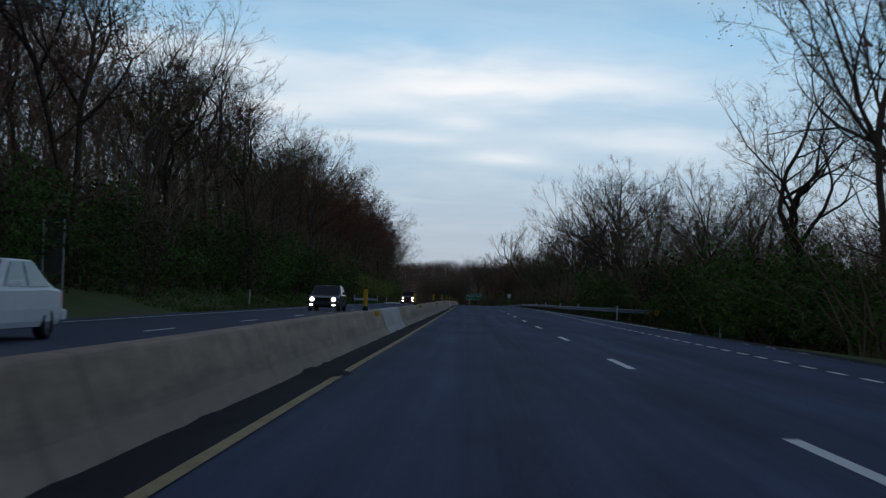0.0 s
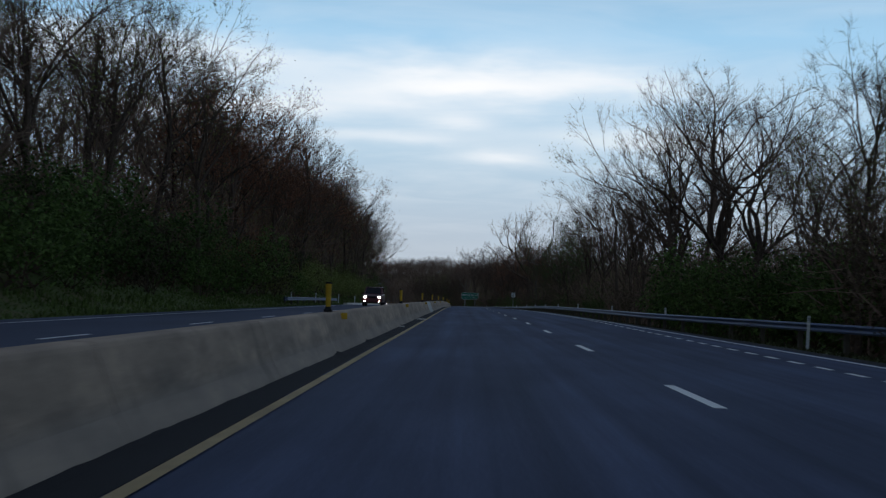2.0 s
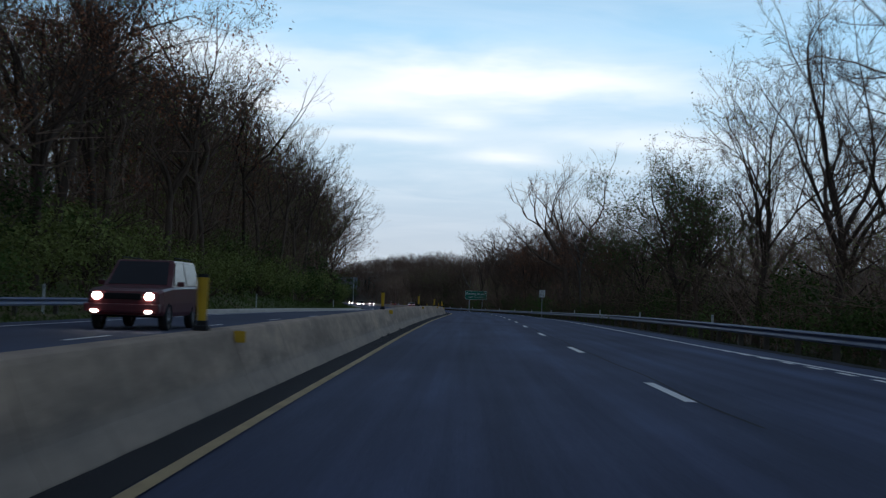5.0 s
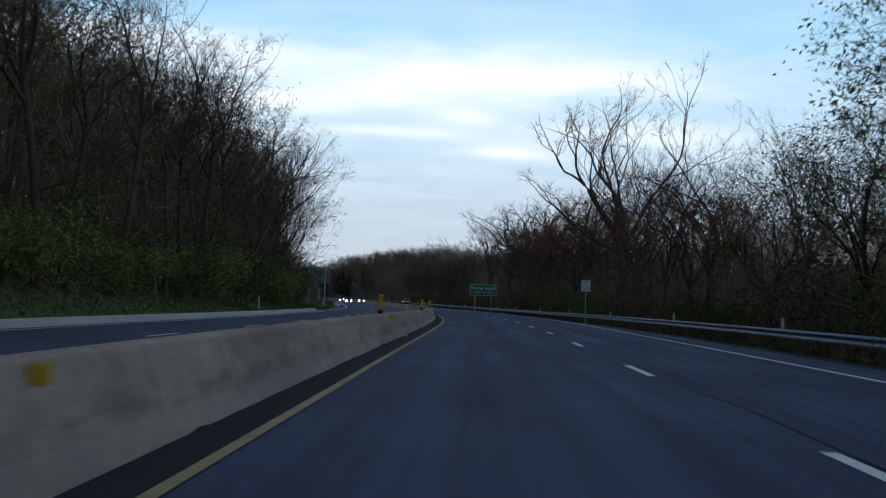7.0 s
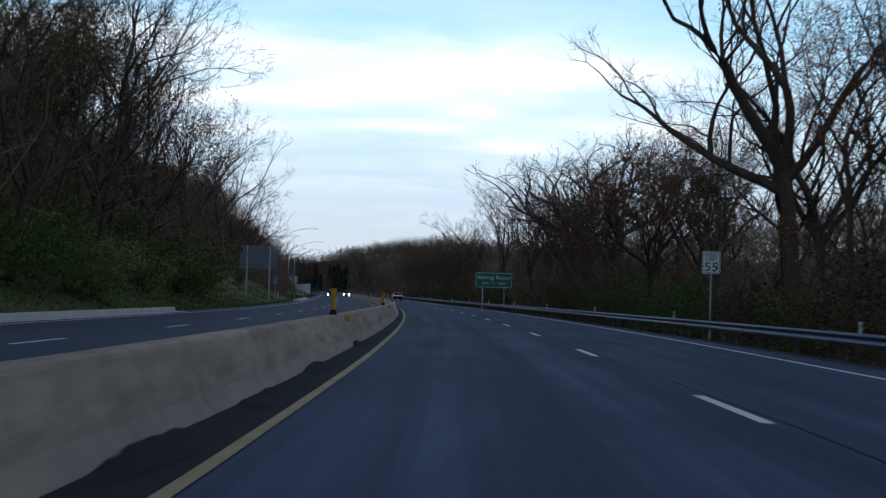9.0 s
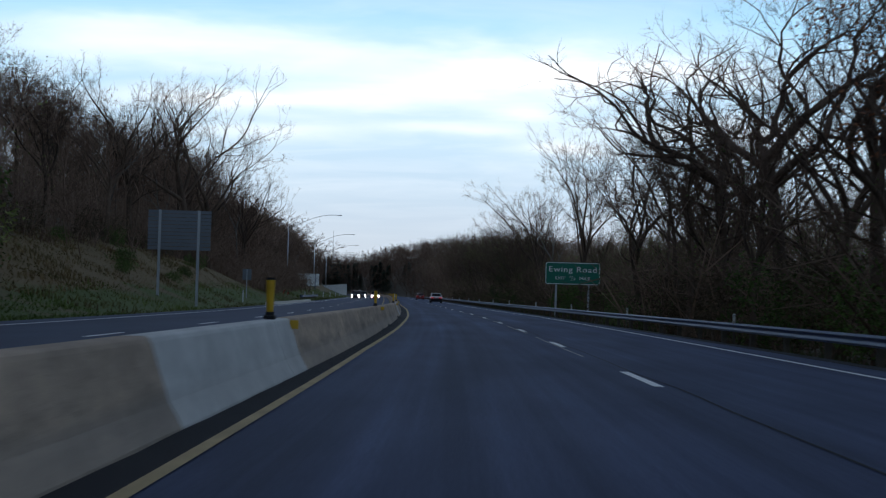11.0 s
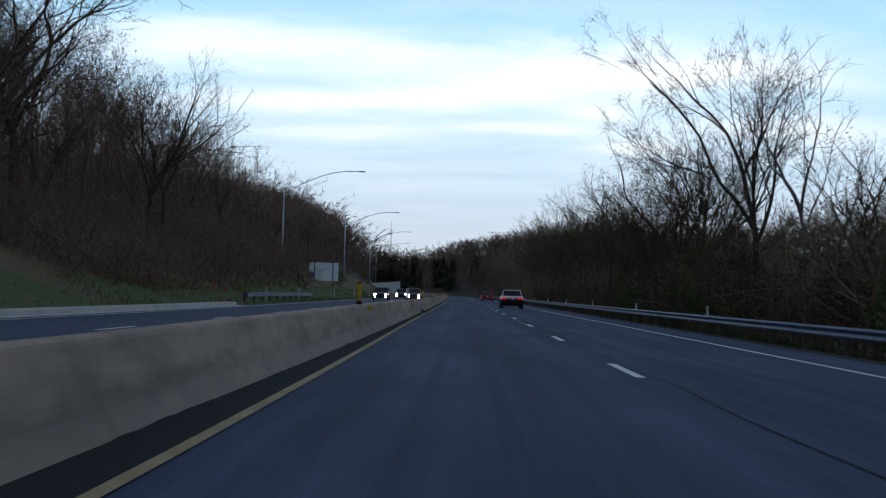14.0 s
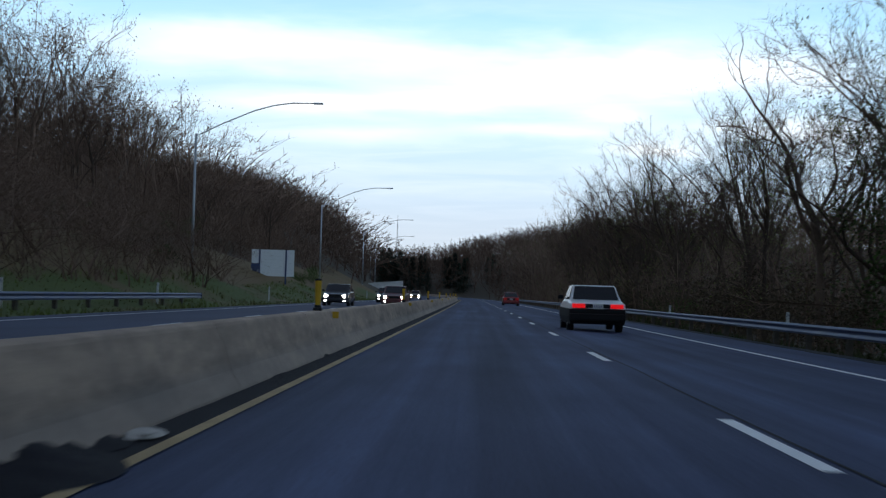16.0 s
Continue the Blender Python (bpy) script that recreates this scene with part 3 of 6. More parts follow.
def build_debris():
    """Scuppers and bits of litter in the grit by the barrier."""
    for y, d, w, l in ((106.2, -1.74, 0.42, 0.95), (457.9, -1.88, 0.24, 0.50), (93.0, -1.88, 0.16, 0.3), (229.7, -1.97, 0.22, 0.4)):
        v, f = [], []
        rng = random.Random(int(y))
        n = 12
        for z in (0.022, 0.05):
            for i in range(n):
                a = 2 * math.pi * i / n
                k = rng.uniform(0.75, 1.1) * (1 if z < 0.03 else 0.86)
                v.append(on_road(y + math.sin(a) * l / 2 * k, d + math.cos(a) * w / 2 * k, z))
        f = [(i, (i + 1) % n, n + (i + 1) % n, n + i) for i in range(n)] + [tuple(range(n, 2 * n))]
        tagged(mesh_object("debris", v, f, CURB), "flat pale piece of broken concrete in the gutter", "debris", "gutter debris")


build_debris()

# ---------------------------------------------------------------- trees and shrubs


class Wood:
    """Gathers the tapered limbs, twigs and leaf places of one tree."""

    def __init__(self, seed):
        self.r = random.Random(seed)
        self.v, self.f = [], []        # trunk and limbs
        self.tv, self.tf = [], []      # twigs
        self.tips = []

    def tube(self, pts, radii, n):
        v, f = self.v, self.f
        base = len(v)
        for i, (p, r) in enumerate(zip(pts, radii)):
            d = (pts[min(i + 1, len(pts) - 1)] - pts[max(i - 1, 0)]).normalized()
            a = d.orthogonal().normalized()
            b = d.cross(a)
            for k in range(n):
                t = 2 * math.pi * k / n
                v.append(p + (a * math.cos(t) + b * math.sin(t)) * r)
        for i in range(len(pts) - 1):
            for k in range(n):
                o, o2 = base + i * n, base + (i + 1) * n
                f.append((o + k, o + (k + 1) % n, o2 + (k + 1) % n, o2 + k))

    def ribbon(self, pts, r, sharp=True):
        """A fine twig: a flat tapering strip turned at random."""
        b = len(self.tv)
        axis = (pts[-1] - pts[0]).normalized()
        side = axis.orthogonal().normalized()
        side.rotate(Matrix.Rotation(self.r.uniform(0, 6.28), 3, axis))
        n = len(pts) - 1
        for i, p in enumerate(pts[:-1] if sharp else pts):
            w = side * r * (1 - 0.4 * i / n)
            self.tv += [p - w, p + w]
        for i in range(n - 1 if sharp else n):
            self.tf.append((b + 2 * i, b + 2 * i + 1, b + 2 * i + 3, b + 2 * i + 2))
        if sharp:
            self.tv.append(pts[-1])
            self.tf.append((b + 2 * n - 2, b + 2 * n - 1, b + 2 * n))

    def turned(self, d, low, high):
        """A direction some degrees off d, to a random side."""
        side = d.orthogonal().normalized()
        side.rotate(Matrix.Rotation(self.r.uniform(0, 2 * math.pi), 3, d))
        ang = radians(self.r.uniform(low, high))
        return (d * math.cos(ang) + side * math.sin(ang)).normalized()

    def grow(self, p, d, length, radius, depth, sp):
        """One limb and all that it carries: it bends, then forks into a leader and a side limb."""
        r = self.r
        n = 4 if depth < 2 else 3 if depth < 4 else 2
        w = sp["crook"]
        bend = Vector((r.gauss(0, w), r.gauss(0, w), r.gauss(0, w * 0.6)))
        pts, dirs = [p.copy()], [d.copy()]
        for i in range(n):
            out = Vector((p.x, p.y, 0)).normalized() * sp["outward"] if p.x * p.x + p.y * p.y > 0.2 else Vector()
            d = (d + bend / n + out / n + Vector((r.gauss(0, w * 0.5), r.gauss(0, w * 0.5), sp["rise"] / n))).normalized()
            p = p + d * (length / n)
            pts.append(p.copy())
            dirs.append(d.copy())
        last = depth >= sp["depth"]
        thin = radius < sp["ribbon"]
        if thin:
            self.ribbon(pts if not sp.get("plain") else [pts[0], pts[-1]], max(radius, sp["fine"] * 1.2), last)
        else:
            self.tube(pts, [radius * (1 - 0.25 * i / n) for i in range(n + 1)], 6 if radius > 0.12 else 4 if radius > 0.05 else 3)
        if last:
            self.tips += pts[1:]
            for _ in range(sp["twigs"]):
                q = pts[-2].lerp(pts[-1], r.random())
                e = q + (self.turned(d, 18, 75) + Vector((0, 0, 0.1))) * r.uniform(0.25, 0.75) * sp["spray"]
                self.ribbon([q, e], sp["fine"])
                self.tips.append(e)
            return
        f0, f1 = sp["fork"]
        self.grow(p, self.turned(d, f0 * 0.25, f0), length * r.uniform(0.76, 0.92), radius * 0.70, depth + 1, sp)
        self.grow(p, self.turned(d, f0, f1), length * r.uniform(0.58, 0.82), radius * r.uniform(0.46, 0.6), depth + 1, sp)
        if r.random() < sp["shoots"]:
            i = r.randrange(1, n)
            self.grow(pts[i], self.turned(dirs[i], f1 * 0.8, f1 * 1.25), length * r.uniform(0.4, 0.62), radius * 0.42, depth + 2 if depth + 2 <= sp["depth"] else depth + 1, sp)

    def whole(self, h, radius, sp):
        """The whole tree, brought to the height h."""
        r = self.r
        stems = sp.get("stems", 1)
        for s in range(stems):
            p = Vector((0, 0, -0.5)) if stems == 1 else Vector((r.gauss(0, 0.05) * h, r.gauss(0, 0.05) * h, -0.3))
            d = self.turned(Vector((0, 0, 1)), 0, sp.get("lean", 4))
            n, pts, clear = 6, [p.copy()], h * sp["clear"] * r.uniform(0.85, 1.15)
            for i in range(n):
                d = (d + Vector((r.gauss(0, 0.05), r.gauss(0, 0.05), 0.04))).normalized()
                p = p + d * (clear / n)
                pts.append(p.copy())
            if radius > sp["ribbon"]:
                self.tube(pts, [radius * (1.45 if i == 0 else 1.1 if i == 1 else 1 - 0.06 * i) for i in range(n + 1)], 9 if sp["depth"] > 5 else 3)
            else:
                self.ribbon([pts[0], pts[3], pts[6]], radius, False)
            a0 = r.uniform(0, 6.28)
            for k in range(sp["mains"]):
                a = a0 + 2 * math.pi * k / sp["mains"] + r.uniform(-0.5, 0.5)
                ang = radians(r.uniform(*sp["open"])) * (0.35 if k == 0 else 1.0)
                md = (d * math.cos(ang) + Vector((math.cos(a), math.sin(a), 0)) * math.sin(ang)).normalized()
                q = pts[-1] if k < 2 else pts[-2].lerp(pts[-1], r.random())
                self.grow(q, md, h * sp["first"] * r.uniform(0.8, 1.15), radius * (0.72 if k == 0 else r.uniform(0.42, 0.62)), 1, sp)
            for _ in range(sp.get("low_limbs", 0)):
                i = r.randrange(2, n)
                self.grow(pts[i], self.turned(d, 55, 85), h * sp["first"] * r.uniform(0.3, 0.6), radius * 0.25, max(2, sp["depth"] - 3), sp)
        top = max(q.z for q in self.tv)
        k = h / top
        self.v, self.tv, self.tips = [q * k for q in self.v], [q * k for q in self.tv], [q * k for q in self.tips]
        return self


def leaf_pieces(rng, tips, count, size, spread):
    v, f = [], []
    for _ in range(count):
        c = rng.choice(tips) + Vector((rng.gauss(0, spread), rng.gauss(0, spread), rng.gauss(0, spread * 0.8)))
        a = Vector((rng.gauss(0, 1), rng.gauss(0, 1), rng.gauss(0, 1))).normalized()
        b = a.orthogonal().normalized()
        b.rotate(Matrix.Rotation(rng.uniform(0, 6.28), 3, a))
        s = size * rng.uniform(0.5, 1.3)
        k = len(v)
        v += [c - b * s, c + a * s * 0.8, c + b * s]
        f.append((k, k + 1, k + 2))
    return v, f


FINE = dict(depth=7, twigs=5, fine=0.0075, ribbon=0.026, spray=1.1)
TALL_CROWN = dict(FINE, clear=0.44, mains=4, open=(18, 46), first=0.115, fork=(18, 44), crook=0.20, outward=0.0, rise=0.10, shoots=0.5, low_limbs=5)
SPREADING = dict(FINE, clear=0.34, mains=5, open=(24, 60), first=0.165, fork=(18, 48), crook=0.30, outward=0.0, rise=0.13, shoots=0.45, low_limbs=2)
VASE = dict(FINE, clear=0.32, mains=5, open=(10, 36), first=0.145, fork=(13, 36), crook=0.15, outward=0.0, rise=0.08, shoots=0.5, low_limbs=2)
GNARLED = dict(FINE, depth=6, twigs=5, clear=0.38, mains=4, open=(20, 60), first=0.15, fork=(24, 60), crook=0.5, outward=0.0, rise=0.14, shoots=0.6, low_limbs=6)
SAPLING = dict(FINE, depth=5, twigs=5, clear=0.46, mains=3, open=(12, 36), first=0.13, fork=(18, 44), crook=0.2, outward=0.0, rise=0.10, shoots=0.6, low_limbs=6)

LABELS = {
    "bare": "tall bare deciduous tree with dark branching limbs",
    "green": "tall deciduous tree with thin young green leaves",
    "russet": "deciduous tree covered in russet spring buds",
    "leafy": "deciduous tree with a crown of dark green leaves",
    "pale": "bare tree with a pale grey trunk",
}


def make_tree(seed, look_of, spec, h, radius, leaves=0, leaf_size=0.12, spread=0.3):
    w = Wood(seed).whole(h, radius, spec)
    root = tagged(new("tree"), LABELS[look_of], "tree", "roadside trees")
    bark = BARK_PALE if look_of == "pale" else BARK
    mesh_object("trunk", w.v, w.f, bark, root, smooth=True)
    tagged(mesh_object("crown", w.tv, w.tf, TWIG, root), kind="stuff")
    if leaves:
        lv, lf = leaf_pieces(w.r, w.tips, leaves, leaf_size, spread)
        tagged(mesh_object("foliage", lv, lf, {"russet": BUD_RED, "leafy": LEAF_DARK}.get(look_of, BUD_GREEN), root), kind="stuff")
    return root


KINDS = {
    "bare": [make_tree(11, "bare", TALL_CROWN, 19, 0.21), make_tree(12, "bare", TALL_CROWN, 17, 0.18), make_tree(13, "bare", SPREADING, 19, 0.33), make_tree(14, "bare", SPREADING, 17, 0.27),
             make_tree(15, "bare", VASE, 17, 0.21), make_tree(16, "bare", VASE, 16, 0.18), make_tree(17, "bare", GNARLED, 17, 0.30)],
    "green": [make_tree(21, "green", TALL_CROWN, 18, 0.20, 2600, 0.065, 0.22), make_tree(22, "green", SPREADING, 16, 0.20, 3600, 0.06, 0.25), make_tree(23, "green", VASE, 16, 0.2, 2400, 0.06, 0.22)],
    "russet": [make_tree(31, "russet", TALL_CROWN, 17, 0.2, 7000, 0.08, 0.35), make_tree(32, "russet", SPREADING, 17, 0.24, 8000, 0.08, 0.38)],
    "leafy": [make_tree(41, "leafy", SPREADING, 14, 0.2, 8200, 0.085, 0.28), make_tree(42, "leafy", TALL_CROWN, 13, 0.17, 7000, 0.085, 0.3)],
    "pale": [make_tree(51, "pale", SAPLING, 14, 0.12), make_tree(52, "bare", SAPLING, 17, 0.15), make_tree(53, "bare", SAPLING, 15, 0.12)],
}
USED = set()


def clear_of_signs(y, d):
    """Keeps growth out of the line of sight to the two signs on the right."""
    if 375 < y < 423 and 9 < d < 13.6:
        return 14 + (d - 9) * 0.5
    if 396 < y < 432 and 9 < d < 20:
        return 20.5 + (d - 9) * 0.3
    if 262 < y < 306 and 9 < d < 12.9:
        return 13.4
    return d


def plant(kind, y, d, scale=1.0, turn=0.0, which=None, lean=0.0, tall=1.0):
    pool = KINDS[kind]
    d = clear_of_signs(y, d)
    i = int(abs(y * 7 + d * 13)) % min(6, len(pool)) if which is None else which
    m = Matrix.Translation(on_ground(y, d, 0.1)) @ Matrix.Rotation(radians(turn), 4, "Z") @ Matrix.Rotation(radians(lean), 4, "Y")
    t = pool[i]
    if t in USED:
        t = copy_thing(t, m)
    else:
        USED.add(t)
        t.matrix_basis = m
    t.scale = (scale, scale, scale * tall)
    return t


def make_bush(seed, mat, label, w, h, n, size):
    rng = random.Random(seed)
    tips = []
    lobes = [(Vector((rng.uniform(-w, w) * 0.6, rng.uniform(-w, w) * 0.6, rng.uniform(0.25, 0.75) * h)), rng.uniform(0.3, 0.5) * w) for _ in range(9)]
    for _ in range(700):
        c, r = rng.choice(lobes)
        p = Vector((rng.gauss(0, 1), rng.gauss(0, 1), rng.gauss(0, 1))).normalized() * r * rng.uniform(0.6, 1.05)
        q = c + Vector((p.x, p.y, p.z * h / w * 0.7))
        if q.z > -0.1:
            tips.append(q)
    v, f = leaf_pieces(rng, tips, n, size, 0.12)
    root = tagged(new("shrub"), label, "shrub", "roadside shrubs")
    wd = Wood(seed)
    for _ in range(9):
        e = rng.choice(tips)
        wd.tube([Vector((rng.gauss(0, 0.2), rng.gauss(0, 0.2), -0.2)), e * 0.55, e], [0.03, 0.02, 0.008], 3)
    mesh_object("stem", wd.v, wd.f, TWIG, root)
    tagged(mesh_object("foliage", v, f, mat, root), kind="stuff")
    return root


BUSHES = {
    "green": [make_bush(61, LEAF_BUSH, "dense dark green roadside shrub", 1.9, 2.4, 2300, 0.078), make_bush(62, LEAF_BUSH, "dense dark green roadside shrub", 2.7, 3.6, 3200, 0.085)],
    "fresh": [make_bush(64, BUD_GREEN, "leafy shrub in fresh spring green", 2.3, 2.9, 2600, 0.08)],
    "brown": [make_bush(63, BRUSH_BROWN, "dry brown thicket of roadside brush", 2.3, 3.2, 2000, 0.085)],
}
USED_B = set()


def bush(kind, y, d, scale=1.0, turn=0.0, sink=0.15):
    pool = BUSHES[kind]
    d = clear_of_signs(y, d)
    t = pool[int(abs(y * 3 + d * 11)) % len(pool)]
    m = Matrix.Translation(on_ground(y, d, sink)) @ Matrix.Rotation(radians(turn), 4, "Z")
    if t in USED_B:
        t = copy_thing(t, m)
    else:
        USED_B.add(t)
        t.matrix_basis = m
    t.scale = (scale,) * 3


STAND_TREE = dict(depth=4, twigs=4, plain=True, fine=0.0075, ribbon=0.06, spray=1.2, clear=0.40, mains=4, open=(14, 48), first=0.15, fork=(15, 44), crook=0.22, outward=0.0, rise=0.10, shoots=0.25, low_limbs=2)
FAR_TREE = dict(STAND_TREE, depth=3, fine=0.010, clear=0.16, first=0.27, mains=5, open=(15, 75), low_limbs=0)
STAND_BRUSH = dict(depth=3, twigs=3, plain=True, fine=0.009, ribbon=0.3, spray=1.4, clear=0.14, stems=4, lean=30, mains=2, open=(15, 60), first=0.26, fork=(22, 56), crook=0.35, outward=0.0, rise=0.05, shoots=0.2)


def triangles(polys):
    return np.array([(q[0], q[i], q[i + 1]) for q in polys for i in range(1, len(q) - 1)], dtype=np.int64).reshape(-1, 3)


def wood_stand(name, label, spots, seed, h_range, leaf=0.0, leaf_mat=None, thick=1.0, wide=1.0, twig_mat=None, spec=STAND_TREE, leaf_size=0.085):
    """Many distant trees as one wood, each a turned and stretched growth of one of several habits."""
    rng = random.Random(seed)
    habits = []
    for k in range(7):
        w = Wood(seed * 10 + k).whole(12.0, 0.085, dict(spec, fine=spec["fine"] * thick, ribbon=spec["ribbon"] * 1.2))
        lv, lf = leaf_pieces(w.r, w.tips, int(leaf * len(w.tips)), leaf_size, 0.3) if leaf else ([], [])
        v = np.array([tuple(q) for q in w.v + w.tv + lv])
        f = np.concatenate([triangles(w.f), triangles(w.tf) + len(w.v), triangles(lf) + len(w.v) + len(w.tv)])
        habits.append((v, f, len(f) - len(lf)))
    vs, fs, mi, base = [], [], [], 0
    for p in spots:
        v, f, nt = habits[rng.randrange(7)]
        h = rng.uniform(*h_range) / 12.0
        a, kw = rng.uniform(0, 6.283), h * wide * rng.uniform(0.85, 1.2)
        c, t = math.cos(a) * kw, math.sin(a) * kw
        lx, ly = rng.gauss(0, 0.05), rng.gauss(0, 0.05)
        vs.append(np.stack([v[:, 0] * c - v[:, 1] * t + v[:, 2] * lx + p.x, v[:, 0] * t + v[:, 1] * c + v[:, 2] * ly + p.y, v[:, 2] * h + p.z], 1))
        fs.append(f + base)
        m = np.zeros(len(f), dtype=np.int32)
        m[nt:] = 1
        mi.append(m)
        base += len(v)
    v, f, m = np.concatenate(vs), np.concatenate(fs), np.concatenate(mi)
    me = bpy.data.meshes.new(name)
    me.vertices.add(len(v))
    me.vertices.foreach_set("co", v.ravel())
    me.loops.add(f.size)
    me.loops.foreach_set("vertex_index", f.ravel())
    me.polygons.add(len(f))
    me.polygons.foreach_set("loop_start", np.arange(0, f.size, 3))
    me.materials.append(twig_mat or TWIG_LIGHTENED)
    me.materials.append(leaf_mat or BUD_GREEN)
    me.polygons.foreach_set("material_index", m)
    me.update(calc_edges=True)
    return tagged(new(name, me), label, "woods", kind="stuff")


def scatter(rng, y0, y1, d0, d1, n):
    return [(rng.uniform(y0, y1), rng.uniform(d0, d1)) for _ in range(n)]


def grounded(spots, sink=0.2):
    return [on_ground(a, clear_of_signs(a, b), sink) for a, b in spots]


def make_conifer():
    rng = random.Random(57)
    w = Wood(57)
    h = 13.5
    w.tube([Vector((0, 0, -0.4)), Vector((0, 0, h * 0.6)), Vector((0, 0, h))], [0.2, 0.1, 0.02], 6)
    v, f = [], []
    for i in range(1500):
        q = rng.uniform(0.08, 1.0)
        a = rng.uniform(0, 6.283)
        ln = (3.1 * (1 - q) + 0.3) * rng.uniform(0.6, 1.1)
        t = rng.uniform(0.15, 1.0)
        c = Vector((math.cos(a) * ln * t, math.sin(a) * ln * t, h * q - 0.28 * ln * t))
        s = Vector((-math.sin(a), math.cos(a), 0)) * rng.uniform(0.12, 0.3)
        o = Vector((math.cos(a), math.sin(a), rng.uniform(-0.6, 0.1))) * rng.uniform(0.5, 0.9)
        k = len(v)
        v += [c - s, c + s, c + o]
        f.append((k, k + 1, k + 2))
    root = tagged(new("conifer"), "dark evergreen conifer on the far slope", "tree", "far conifers")
    mesh_object("trunk", w.v, w.f, BARK, root)
    tagged(mesh_object("crown", v, f, NEEDLES, root), kind="stuff")
    return root


def build_conifers():
    rng = random.Random(58)
    first = make_conifer()
    for i in range(30):
        y, d = rng.uniform(850, 930), rng.uniform(-17, 6) if i < 20 else rng.uniform(6, 30)
        m = Matrix.Translation(on_ground(y, d, 0.2)) @ Matrix.Rotation(rng.uniform(0, 6.28), 4, "Z")
        t = first if i == 0 else copy_thing(first, m)
        t.matrix_basis = m
        k = rng.uniform(0.7, 1.12)
        t.scale = (k * rng.uniform(0.9, 1.25), k * 1.1, k * 0.85)


RIGHT_WOODS = (
    (26, 58, 5, 13, 16, ("bare", "pale", "green")),
    (60, 98, 5.0, 9.0, 11.5, ("green", "green", "bare")),
    (99, 128, 5.5, 11, 14, ("green", "bare", "bare")),
    (131, 215, 9.0, 15.0, 18.5, ("bare", "bare", "bare", "green")),
    (218, 262, 10, 12, 15, ("green", "bare")),
    (264, 335, 7.8, 12, 15.5, ("bare", "bare", "russet")),
    (338, 415, 6.5, 14, 18, ("bare", "bare", "bare", "green")),
    (420, 466, 9, 6.5, 8.5, ("green", "bare")),
    (470, 505, 8, 12, 15, ("bare", "green")),
    (508, 540, 10, 10.5, 13.5, ("bare", "green", "bare")),
    (545, 650, 7, 14.0, 18.0, ("bare", "green", "bare")),
)


